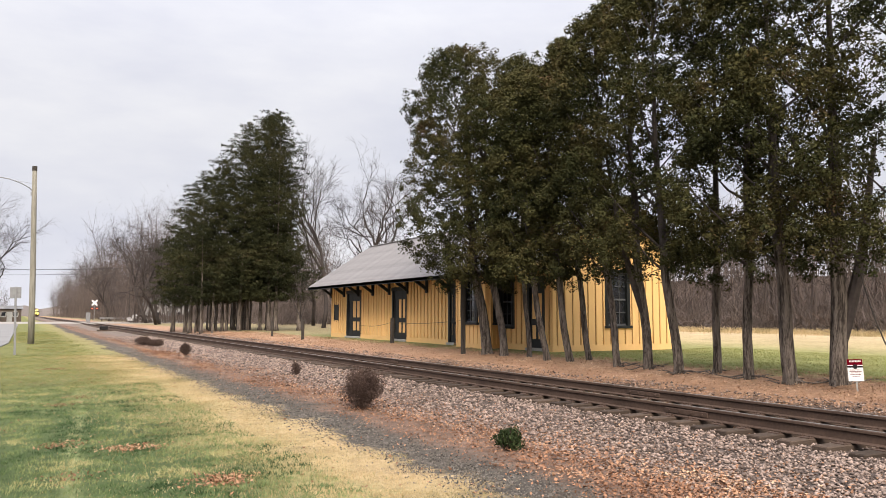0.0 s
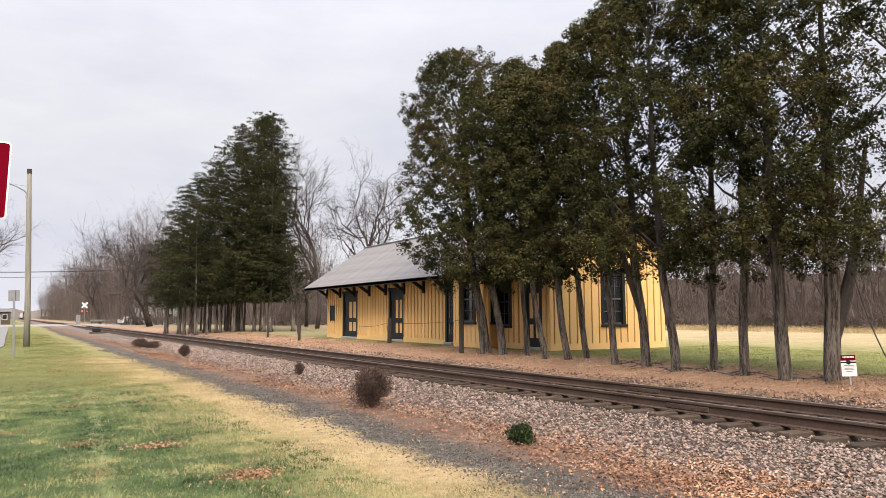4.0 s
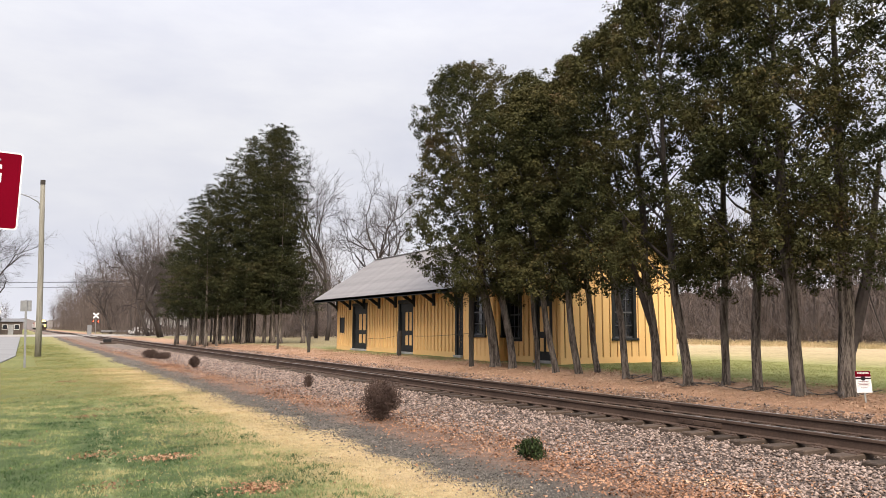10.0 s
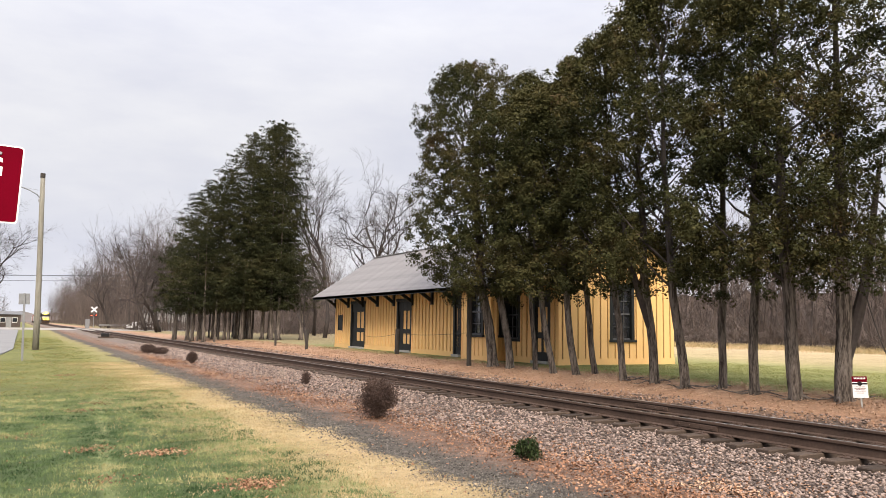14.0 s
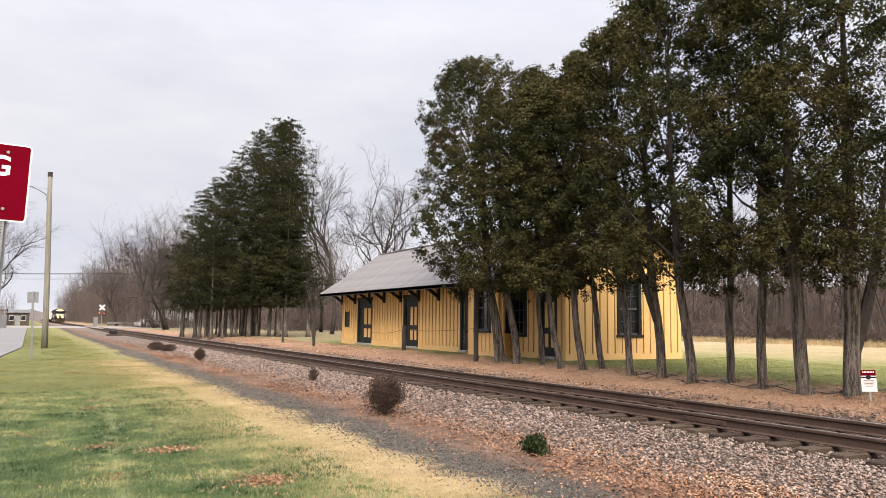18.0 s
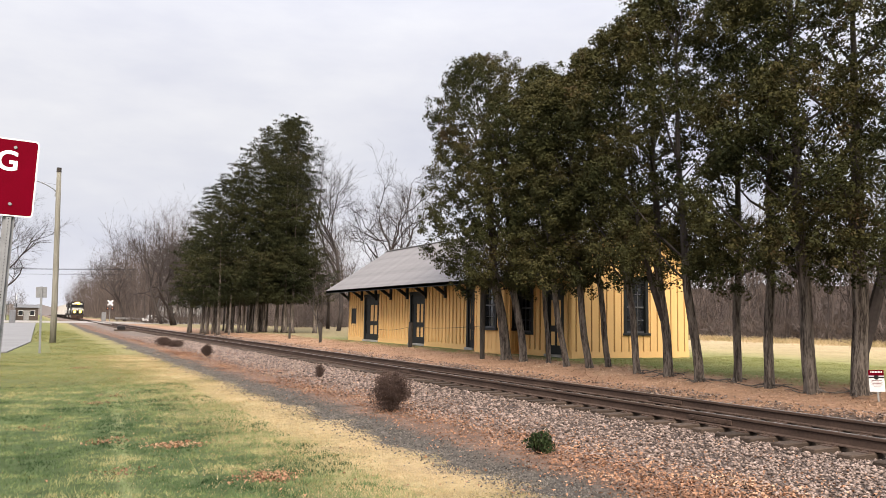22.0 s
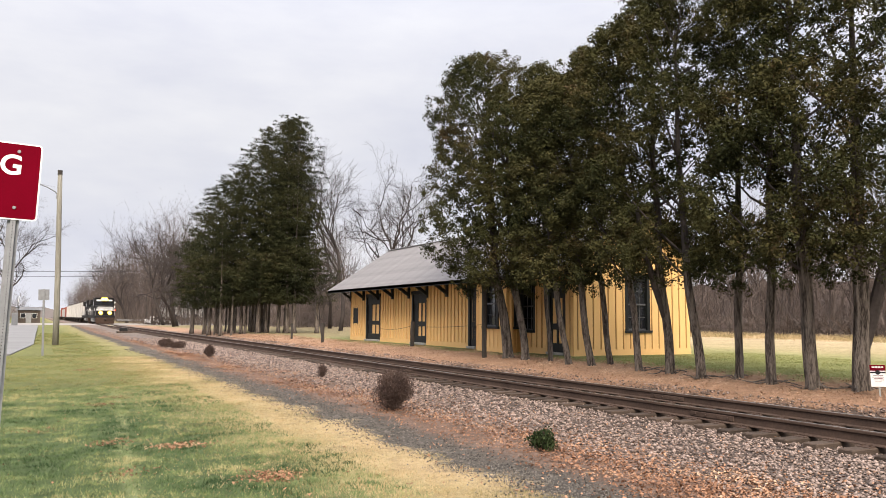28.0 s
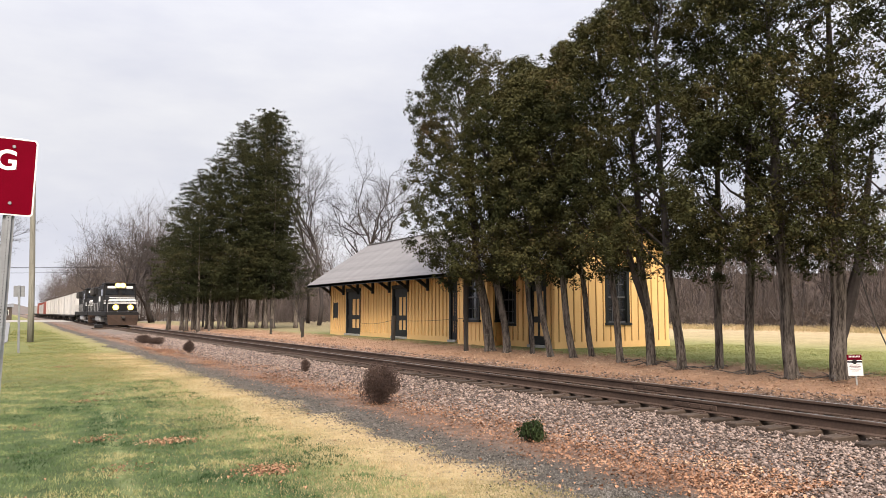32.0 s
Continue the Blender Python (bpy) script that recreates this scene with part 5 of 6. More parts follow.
def build_red_sign():
    """Sign space: x to its right, -y towards its readers, z up; origin at the post's foot."""
    s = thing("red_sign", "red metal sign with white border and letters on a galvanised post", "sign", m=pose(-0.205, 7.1, -0.32, 0, 1.8, 0))
    hat = [(-0.042, 0.031), (-0.020, 0.031), (-0.020, 0), (0.020, 0), (0.020, 0.031), (0.042, 0.031), (0.042, 0.035), (0.016, 0.035), (0.016, 0.004),
           (-0.016, 0.004), (-0.016, 0.035), (-0.042, 0.035)]
    post = Mesh().profile([(x, -y) for x, y in hat], 0, 3.1)
    post.v = [tuple(pose(0, 0, 0, 90) @ Vector(p)) for p in post.v]
    post = part("post", post, M_STEEL, s)
    holes = Mesh()
    for z in np.arange(0.5, 2.54, 0.0254):
        holes.rod((0, -0.0006, z), (0, 0.001, z), 0.0042, n=8)
    part("post_hole", holes, M_BLACK, post, "row of punched holes")
    w, h, cz = 0.80, 0.63, 2.866
    ox = -0.23
    part("border", rounded_plate(w, h, 0.03, 0.003), M_WHITE, s, "white border", m=pose(ox, -0.006, cz))
    part("face", rounded_plate(w - 0.024, h - 0.024, 0.022, 0.003), M_RED, s, "crimson face", m=pose(ox, -0.008, cz))
    letter_part("NG", 0.225, M_WHITE, s, pose(0.036, -0.0105, cz + 0.055, 90, 0, 0))
    bolt = Mesh().rod((0, -0.009, 0), (0, -0.017, 0), 0.015, 0.012, n=10).data("bolt", M_STEEL)
    for z in (0.243, -0.217):
        part("bolt", bolt, None, s, m=pose(0.0, 0, cz + z))


build_red_sign()


def build_yard_sign():
    s = thing("yard_sign", "small red and white warning sign on a wooden stake", "sign", m=pose(14.22, 9.28, -0.01, 0, -3, -66) @ Matrix.Diagonal((0.84, 0.88, 0.88, 1)))
    part("stake", Mesh().box(-0.018, 0.018, -0.01, 0.01, -0.1, 0.5, c=0.004), M_STONE, s, "pale wooden stake")
    board = part("board", Mesh().box(-0.155, 0.155, -0.022, -0.012, 0.28, 0.74, c=0.003), M_WHITE, s)
    part("heading", Mesh().box(-0.155, 0.155, -0.0245, -0.0225, 0.62, 0.74), M_RED, board, "red heading band")
    part("band", Mesh().box(-0.155, 0.155, -0.0245, -0.0225, 0.565, 0.60), M_BLACK, board, "dark band")
    part("emblem", Mesh().rod((0.0, -0.0245, 0.585), (0, -0.026, 0.585), 0.05, n=16), M_BLACK, board, "dark round emblem")
    bars = Mesh()
    for z, w in ((0.51, 0.10), (0.48, 0.12), (0.45, 0.09), (0.42, 0.11), (0.38, 0.07)):
        bars.box(-w, w, -0.0245, -0.0225, z, z + 0.010)
    part("print", bars, M_RED, board, "lines of small print")
    bars = Mesh()
    for x in np.arange(-0.11, 0.11, 0.03):
        bars.box(x, x + 0.02, -0.0262, -0.0247, 0.68, 0.715)
    part("heading_print", bars, M_WHITE, board, "white heading letters")


build_yard_sign()


def build_posts():
    for x, y, h, r, lean in ((15.5, 32.6, 1.15, 0.11, 1), (14.45, 24.3, 2.75, 0.10, 0), (14.6, 48.7, 1.0, 0.09, -1), (14.3, 41.8, 1.1, 0.10, 2)):
        solid("fence_post", Mesh().tube([(0, 0, -0.2), (0, 0, h * 0.5), (0.01, 0, h - 0.03), (0.01, 0, h)], [r, r * 0.97, r * 0.93, r * 0.8], n=10,
              wobble=0.04, rng=np.random.default_rng(int(y))), M_POST, "dark weathered wooden post beside the track", "post", m=pose(x, y, ground_z(x, y), lean, 0, 0),
              group="posts by the depot")
    c = Mesh()
    a, b = Vector((14.4, 24.3, 1.25)), Vector((15.45, 32.6, 1.1))
    c.tube([a.lerp(b, k / 10) - Vector((0, 0, 0.07 * math.sin(math.pi * k / 10))) for k in range(11)], [0.008] * 11, n=5)
    a, b = Vector((15.45, 32.6, 1.1)), Vector((16.4, 38.6, 0.9))
    c.tube([a.lerp(b, k / 10) - Vector((0, 0, 0.1 * math.sin(math.pi * k / 10))) for k in range(11)], [0.008] * 11, n=5)
    solid("fence_cable", c, M_POST, "thin sagging cable between posts", "cable")


build_posts()


def build_guy_wire():
    c = Mesh()
    a, b = Vector((15.0, 9.75, 2.75)), Vector((14.3, 8.35, 0.1))
    c.tube([a.lerp(b, k / 8) + Vector((0.05, 0.12, -0.10)) * math.sin(math.pi * k / 8) for k in range(9)], [0.014] * 9, n=6)
    solid("hanging_vine", c, M_POST, "thin dark vine hanging from a cedar to the ground", "vine")


build_guy_wire()


def build_roots():
    rng = np.random.default_rng(4)
    for i, (x, y, h, rad, lean, tr, fork) in enumerate(CEDARS):
        if i < 6:
            continue
        heap = thing("fallen_sticks", "dry sticks and surface roots at a cedar's foot", "sticks", m=pose(x, y, ground_z(x, y)), group="sticks under the cedars")
        for k in range(5):
            a = rng.uniform(0, 6.28)
            L = rng.uniform(0.4, 1.0)
            p = [Vector((math.cos(a + 0.5 * math.sin(q * 2)) * L * q, math.sin(a + 0.5 * math.sin(q * 2)) * L * q, 0.05 + 0.04 * math.sin(q * 5 + k))) for q in (0.15, 0.35, 0.55, 0.8, 1.0)]
            part("stick", Mesh().tube(p, [0.02, 0.017, 0.014, 0.01, 0.005], n=5), M_BARK, heap)


build_roots()


def build_car():
    c = thing("parked_car", "white saloon car parked beyond the crossing", "car", m=pose(20.0, 152.0, 0.0, 0, 0, 20))
    body = Mesh().profile([(-2.2, 0.35), (2.2, 0.35), (2.25, 0.75), (1.4, 0.92), (0.8, 1.42), (-1.0, 1.45), (-1.7, 0.98), (-2.25, 0.85)], -0.88, 0.88)
    part("body", body, M_WHITE, c)
    part("window_band", Mesh().profile([(-1.45, 0.98), (1.2, 0.95), (0.72, 1.36), (-0.95, 1.39)], -0.885, 0.885), M_GLASS, c, "dark side windows")
    for x in (-1.4, 1.4):
        for y in (-0.8, 0.8):
            part("wheel", Mesh().rod((x, y - 0.1, 0.32), (x, y + 0.1, 0.32), 0.32, n=16), M_BLACK, c)


build_car()


def build_crossing_signal(x, y, rz, name="crossing_signal"):
    s = thing(name, "railway crossing signal with white crossbuck and red flashing lamps", "crossing signal", m=pose(x, y, -0.05, 0, 0, rz))
    part("mast", Mesh().rod((0, 0, 0), (0, 0, 4.5), 0.06, n=10), M_STEEL, s)
    for a in (45, -45):
        part("crossbuck_blade", Mesh().box(-0.75, 0.75, -0.09 - 0.004 * (a > 0), -0.08 - 0.004 * (a > 0), -0.13, 0.13), M_WHITE, s, m=pose(0, 0, 3.9, 0, a, 0))
    part("crossarm", Mesh().box(-0.6, 0.6, -0.05, 0.05, 2.65, 2.75, c=0.01), M_BLACK, s)
    for x in (-0.48, 0.48):
        h = part("flasher", Mesh().rod((x, -0.08, 2.7), (x, -0.11, 2.7), 0.3, n=18), M_BLACK, s, "black round target")
        part("lens", Mesh().rod((x, -0.11, 2.7), (x, -0.14, 2.7), 0.11, n=14), M_SIGNAL_RED, h, "lit red lens")
    part("relay_box", Mesh().box(-1.5, -0.7, 0.2, 0.9, 0, 1.9, c=0.03), M_STEEL, s, "grey equipment cabinet")


build_crossing_signal(14.05, 176.5, 0)
build_crossing_signal(-2.6, 137.0, 105)


def build_switch_stand():
    w = thing("switch_stand", "low dark steel switch stand on long ties beside the rail", "switch stand", m=pose(8.6, 88.0, -0.28))
    for y in (-0.5, 0.5):
        part("tie", Mesh().box(-1.0, 0.5, y - 0.12, y + 0.12, 0, 0.16, c=0.02), M_TIE, w)
    part("body", Mesh().box(-0.75, 0.0, -0.45, 0.45, 0.16, 0.52, c=0.05), M_LOCO, w)
    part("lever", Mesh().rod((-0.4, 0.5, 0.4), (-0.5, 1.3, 0.55), 0.04, n=8), M_LOCO, w)
    part("rod", Mesh().rod((0.0, 0, 0.12), (1.0, 0, 0.12), 0.03, n=6), M_RAIL_SIDE, w)


build_switch_stand()


def build_guard_rail():
    g = thing("guard_rail", "long grey steel guard rail beside the road", "guard rail")
    part("beam", Mesh().box(15.4, 21, 180.0, 180.08, 0.45, 0.85, c=0.02), M_STEEL, g)
    for x in (15.8, 17.6, 19.4, 20.8):
        part("post", Mesh().box(x - 0.08, x + 0.08, 180.1, 180.22, -0.1, 0.75), M_POST, g)


build_guard_rail()


def build_wires():
    poles = [(-60, 162, 11.0), (18.9, 160, 10.6), (75, 158, 10.5)]
    for x, y, h in poles:
        p = thing("utility_pole", "tall dark wooden utility pole by the road", "utility pole", m=pose(x, y, -0.1), group="roadside poles")
        part("pole", Mesh().rod((0, 0, 0), (0, 0, h), 0.17, 0.12, n=10), M_POST, p)
        part("crossarm", Mesh().box(-0.05, 0.05, -1.1, 1.1, h - 0.5, h - 0.38), M_POST, p)
    for i, (dy, dz) in enumerate(((-1.0, -0.35), (1.0, -0.35), (0, -1.3))):
        c = Mesh()
        for (xa, ya, ha), (xb, yb, hb) in zip(poles, poles[1:]):
            a, b = Vector((xa, ya + dy, ha + dz)), Vector((xb, yb + dy, hb + dz))
            c.tube([a.lerp(b, k / 14) - Vector((0, 0, 1.2 * math.sin(math.pi * k / 14))) for k in range(15)], [0.03] * 15, n=4)
        solid("overhead_wire", c, M_BLACK, "dark overhead wire across the road", "wire", group="overhead wires")


build_wires()


def build_shed(x, y, w, d, h, roof_h, wall, name, label):
    s = thing(name, label, "building", m=pose(x, y, -0.1))
    part("wall", Mesh().box(-w / 2, w / 2, -d / 2, d / 2, 0, h), wall, s)
    r = Mesh()
    r.add([(-w / 2 - 0.3, -d / 2 - 0.3, h), (w / 2 + 0.3, -d / 2 - 0.3, h), (w / 2 + 0.3, d / 2 + 0.3, h), (-w / 2 - 0.3, d / 2 + 0.3, h),
           (-w / 2 - 0.3, 0, h + roof_h), (w / 2 + 0.3, 0, h + roof_h)], [(0, 1, 5, 4), (2, 3, 4, 5), (0, 4, 3), (1, 2, 5), (3, 2, 1, 0)])
    part("roof", r, M_SHED_ROOF, s)
    for i in (-0.25, 0.25):
        win = part("window", Mesh().box(i * w - 0.5, i * w + 0.5, -d / 2 - 0.03, -d / 2 - 0.003, 1.0, 2.1), M_WHITE, s)
        part("pane", Mesh().box(i * w - 0.42, i * w + 0.42, -d / 2 - 0.04, -d / 2 - 0.031, 1.08, 2.02), M_GLASS, win)
    part("door", Mesh().box(-0.5, 0.5, -d / 2 - 0.04, -d / 2 - 0.003, 0, 2.1), M_CAR_GREY, s)


build_shed(-1.4, 190, 4.4, 5, 2.7, 0.7, M_SHED, "shed", "dark brown shed with a low grey roof across the road")
build_shed(-8.4, 186, 6.5, 8, 3.2, 0.8, M_CAR_WHITE, "house", "pale low building with a grey roof across the road")
build_shed(27.0, 168, 8, 7, 3.4, 2.2, M_CAR_WHITE, "house", "white house with a grey roof half hidden by bare trees")
build_shed(-16, 205, 7, 8, 3.6, 2.2, M_CAR_RED, "house", "red-brown house with a grey roof across the road")


# ---- low plants, stones, leaves, grass ----
def build_shrub(x, y, w, h, seed, name, label, mat, dense):
    rng = np.random.default_rng(seed)
    s = thing(name, label, "shrub", m=pose(x, y, ground_z(x, y) - 0.02))
    st = Mesh()
    for i in range(70 if dense else 40):
        a, t = rng.uniform(0, 6.28), rng.uniform(0.1, 1.0)
        L = rng.uniform(0.7, 1.0)
        e = Vector((math.cos(a) * w * 0.5 * t * L, math.sin(a) * w * 0.5 * t * L, h * (1.05 - 0.55 * t * t) * L))
        st.tube([(0, 0, 0), e * 0.5 + Vector((0, 0, -0.02)), e], [0.008, 0.005, 0.002], n=4)
    part("stems", st, M_SHRUB, s)
    n = int(dense * w * h * 2600)
    u = rng.normal(size=(n, 3))
    u /= np.linalg.norm(u, axis=1)[:, None]
    r = rng.uniform(0.25, 1.0, n) ** 0.6 * (1 + 0.18 * np.sin(4 * np.arctan2(u[:, 1], u[:, 0]) + seed))
    tufts = rng.normal(size=(11, 3))
    tufts /= np.linalg.norm(tufts, axis=1)[:, None]
    r *= 0.62 + 0.5 * np.clip(u @ tufts.T, 0, 1).max(axis=1) ** 6
    p = u * r[:, None] * np.array([w / 2, w / 2, h / 2]) + np.array([0, 0, h * 0.5])
    p[:, 2] = np.maximum(p[:, 2], 0.02)
    part("foliage", scatter_quads("foliage", p, 0.05 * rng.uniform(0.6, 1.7, n), mat, rng, droop=-0.9, aspect=0.16 if mat == M_SHRUB else 0.3), None, s)


build_shrub(6.2, 13.7, 0.84, 0.84, 1, "round_shrub", "round dry brown twiggy shrub on the ballast", M_SHRUB, 5.0)
build_shrub(6.14, 8.7, 0.42, 0.32, 2, "young_cedar", "small dark green seedling among fallen leaves", M_YOUNG, 4)
build_shrub(6.75, 34.5, 0.55, 0.6, 3, "dry_tuft", "small dry brown tuft beside the ballast", M_SHRUB, 5.0)
build_shrub(6.7, 46.5, 1.1, 0.6, 4, "dry_tuft", "low dark brown tuft beside the ballast", M_SHRUB, 5.0)
build_shrub(7.0, 44.6, 1.0, 0.5, 5, "dry_tuft", "low dark brown tuft beside the ballast", M_SHRUB, 5.0)
build_shrub(7.45, 21.6, 0.35, 0.45, 6, "dry_tuft", "thin dry tuft on the ballast", M_SHRUB, 2.0)


def ground_many(p):
    return np.array([ground_z(a, b) for a, b in p])


def build_ballast():
    """Loose stones, each a lumpy block, dense near the rails."""
    rng = np.random.default_rng(14)
    base = np.array([(1.25, 0.1, 0), (0, 1.25, -0.1), (-1.25, 0, 0.1), (0.1, -1.25, 0), (0, 0, 1.05), (0, 0, -1.05)], float)
    quads = np.array([(0, 1, 4), (1, 2, 4), (2, 3, 4), (3, 0, 4), (1, 0, 5), (2, 1, 5), (3, 2, 5), (0, 3, 5)])
    n = 68000
    y = 3 + 62 * rng.uniform(0, 1, n) ** 2.3
    x = np.where(rng.random(n) < 0.66, rng.uniform(6.2, 9.6, n), rng.uniform(9.4, 13.2, n))
    keep = (x > 6.2 + rng.exponential(0.6, n)) & (np.abs(x - 10.0) > 0.085) & (np.abs(x - 11.505) > 0.085)
    x, y = x[keep], y[keep]
    n = len(x)
    s = rng.uniform(0.009, 0.024, n) * (1 + 0.020 * y)
    z = ground_many(np.stack([x, y], 1)) + s * rng.uniform(0.1, 0.9, n) + np.where((x > 9.3) & (x < 12.2), rng.uniform(-0.01, 0.01, n), 0)
    V = base[None] * (1 + rng.uniform(-0.45, 0.35, (n, 6, 3))) * s[:, None, None] * np.array([1.15, 1.0, 0.8])
    a = rng.uniform(0, 6.28, n)
    ca, sa = np.cos(a)[:, None], np.sin(a)[:, None]
    W = np.stack([V[..., 0] * ca - V[..., 1] * sa + x[:, None], V[..., 0] * sa + V[..., 1] * ca + y[:, None], V[..., 2] + z[:, None]], axis=2)
    F = (quads[None] + 6 * np.arange(n)[:, None, None]).reshape(-1, 3)
    tagged(new("ballast_stones", raw_mesh("ballast_stones", W.reshape(-1, 3), F, M_BALLAST)), "loose pinkish grey crushed stones round the ties", "ballast", kind="stuff")
    n = 17000
    y = 5 + 40 * rng.uniform(0, 1, n) ** 2.2
    x = 5.0 + rng.normal(0, 0.30, n)
    s = rng.uniform(0.004, 0.012, n) * (1 + 0.03 * y)
    z = ground_many(np.stack([x, y], 1)) + s * 0.3
    V = base[None] * (1 + rng.uniform(-0.45, 0.35, (n, 6, 3))) * s[:, None, None]
    W = V + np.stack([x, y, z], axis=1)[:, None, :]
    F = (quads[None] + 6 * np.arange(n)[:, None, None]).reshape(-1, 3)
    tagged(new("path_gravel", raw_mesh("path_gravel", W.reshape(-1, 3), F, M_GRAVEL)), "dark fine gravel of the path beside the ballast", "gravel", kind="stuff")


build_ballast()


def build_leaves():
    rng = np.random.default_rng(15)
    sets = []

    def band(n, x0, x1, y0, y1, power=1.6):
        sets.append(np.stack([rng.uniform(x0, x1, n), y0 + (y1 - y0) * rng.uniform(0, 1, n) ** power], axis=1))

    def heap(n, cx, cy, sx, sy):
        sets.append(np.stack([rng.normal(cx, sx, n), rng.normal(cy, sy, n)], axis=1))

    band(8000, 5.5, 7.3, 5, 118, 2.3)
    band(5500, 5.8, 6.6, 5, 60, 1.7)
    band(1200, 5.6, 8.0, 5.5, 15, 1.0)
    band(3600, 5.2, 9.0, 5, 40)
    band(420, -3.2, 4.6, 7, 35)
    band(260, 0.6, 2.4, 22, 50)
    band(500, 4.4, 5.6, 6, 40)
    band(500, 9.6, 12.2, 4, 30)
    for cx, cy, k in ((1.11, 11.85, 160), (1.75, 11.1, 200), (2.05, 11.05, 130), (2.46, 8.6, 420), (1.1, 9.5, 60), (0.23, 13.6, 50), (1.3, 17.0, 130), (1.7, 18.5, 90), (1.5, 28, 120)):
        heap(k, cx, cy, 0.17, 0.15)
    for k in range(46):
        heap(175, rng.uniform(5.6, 7.1), 5.5 + 36 * rng.random() ** 1.5, 0.22, 0.5)
    p = np.concatenate(sets)
    s = np.where(p[:, 0] < 4.6, 0.030, 0.031) * rng.uniform(0.4, 1.5, len(p)) * (1 + 0.007 * p[:, 1])
    c = np.column_stack([p, ground_many(p) + rng.uniform(0.012, 0.05, len(p))])
    tagged(new("fallen_leaves", scatter_quads("fallen_leaves", c, s, M_LEAF, rng, aspect=0.7, tilt=0.5, fold=True)), "rust-brown fallen oak leaves scattered along the line", "leaves", kind="stuff")


build_leaves()


def build_litter():
    rng = np.random.default_rng(18)
    n = 56000
    p = np.stack([rng.uniform(12.7, 15.9, n), 4 + 56 * rng.uniform(0, 1, n) ** 1.6], axis=1)
    s = 0.036 * rng.uniform(0.5, 1.5, n) * (1 + 0.012 * p[:, 1])
    c = np.column_stack([p, ground_many(p) + rng.uniform(0.008, 0.03, n)])
    tagged(new("leaf_litter", scatter_quads("leaf_litter", c, s, M_LEAF_PALE, rng, aspect=0.6, tilt=0.5)), "pale tan leaf litter under the row of cedars", "leaves", kind="stuff")


build_litter()


def blades(name, label, pts, h, mat, rng, width=0.0045):
    n = len(pts)
    z = ground_many(pts)
    a = rng.uniform(0, 6.28, n)
    w = width * (1 + 0.06 * pts[:, 1])
    b = np.stack([np.cos(a) * w, np.sin(a) * w, np.zeros(n)], axis=1)
    p = np.column_stack([pts, z - 0.005])
    bend = np.stack([rng.normal(0, 0.5, n) * h, rng.normal(0, 0.5, n) * h, h], axis=1)
    V = np.stack([p - b, p + b, p + bend], axis=1).reshape(-1, 3)
    tagged(new(name, raw_mesh(name, V, np.arange(3 * n).reshape(n, 3), mat)), label, "grass", kind="stuff")


def build_grass():
    rng = np.random.default_rng(16)
    n = 300000
    y = 6.0 + 84 * rng.uniform(0, 1, n) ** 3.0
    x = rng.uniform(-3.5, 4.0, n) + rng.normal(0, 0.25, n)
    k = (x + 0.3 * np.sin(y * 1.1) + rng.normal(0, 0.45, n)) < 3.5
    k &= (x > 0.9) | (y < 39) | (x > -0.2 + 0.02 * (y - 54)) & (y > 54)                              # no grass on the asphalt
    thin = np.sin(2.1 * x + 1.3 * y) + np.sin(3.7 * x - 0.9 * y + 1) + np.sin(1.2 * y + 2) + np.sin(6.3 * x + 2.7 * y) + np.sin(17 * x - 5 * y) + np.sin(11 * x + 13 * y)
    k &= rng.uniform(-4.2, 2.0, n) < thin                                                          # worn patches
    k &= (np.abs(x - 0.447 - 0.069 * y + 0.1 * np.sin(3 * y)) > rng.uniform(-0.03, 0.10, n)) | (y > 20)   # the line between two mowing strips
    pts = np.stack([x, y], 1)[k]
    far = pts[:, 1] + rng.normal(0, 1.3, len(pts)) > 20.5
    blades("far_lawn_grass", "yellowing mown grass further along the lawn", pts[far], 0.024 * rng.uniform(0.5, 1.5, far.sum()), M_MEADOW, rng)
    pts = pts[~far]
    blades("lawn_grass", "short green lawn grass", pts, 0.022 * rng.uniform(0.4, 1.5, len(pts)), M_BLADE, rng, 0.0036)
    n = 8000                                                                                       # longer tufts that the mower missed
    c = np.stack([rng.uniform(-3.2, 3.6, n), 6.3 + 15 * rng.uniform(0, 1, n) ** 1.7], 1)
    pts = np.repeat(c, 9, axis=0) + rng.normal(0, 0.035, (9 * n, 2))
    blades("grass_tufts", "darker longer tufts in the lawn", pts, 0.045 * rng.uniform(0.4, 1.3, len(pts)), M_BLADE, rng, 0.0034)
    n = 120000
    y = 5.0 + 32 * rng.uniform(0, 1, n) ** 1.8
    x = 3.75 + rng.normal(0, 0.95, n)
    k = x < 4.72 + 0.10 * np.sin(y * 2.3) + 0.06 * np.sin(y * 7.1)
    pts = np.stack([x, y], 1)[k]
    blades("dry_verge_grass", "dry straw-coloured grass along the gravel path", pts, 0.021 * rng.uniform(0.4, 1.6, len(pts)), M_DRY, rng, 0.0034)
    n = 40000
    pts = np.stack([rng.uniform(15.6, 24, n), rng.uniform(6, 21.5, n)], 1)
    blades("depot_grass", "green grass beside the depot", pts, 0.025 * rng.uniform(0.5, 1.5, n), M_DEPOT_GRASS, rng, 0.005)
    n = 60000
    pts = np.stack([47 - np.abs(rng.normal(0, 2.5, n)), rng.uniform(0, 62, n)], 1)
    blades("field_grass", "tall pale dry grass at the edge of the field", pts, 0.22 * rng.uniform(0.1, 1.4, n) ** 1.3, M_DRY, rng, 0.005)


build_grass()


# ---- train ----
TRACK_X = 10.7525


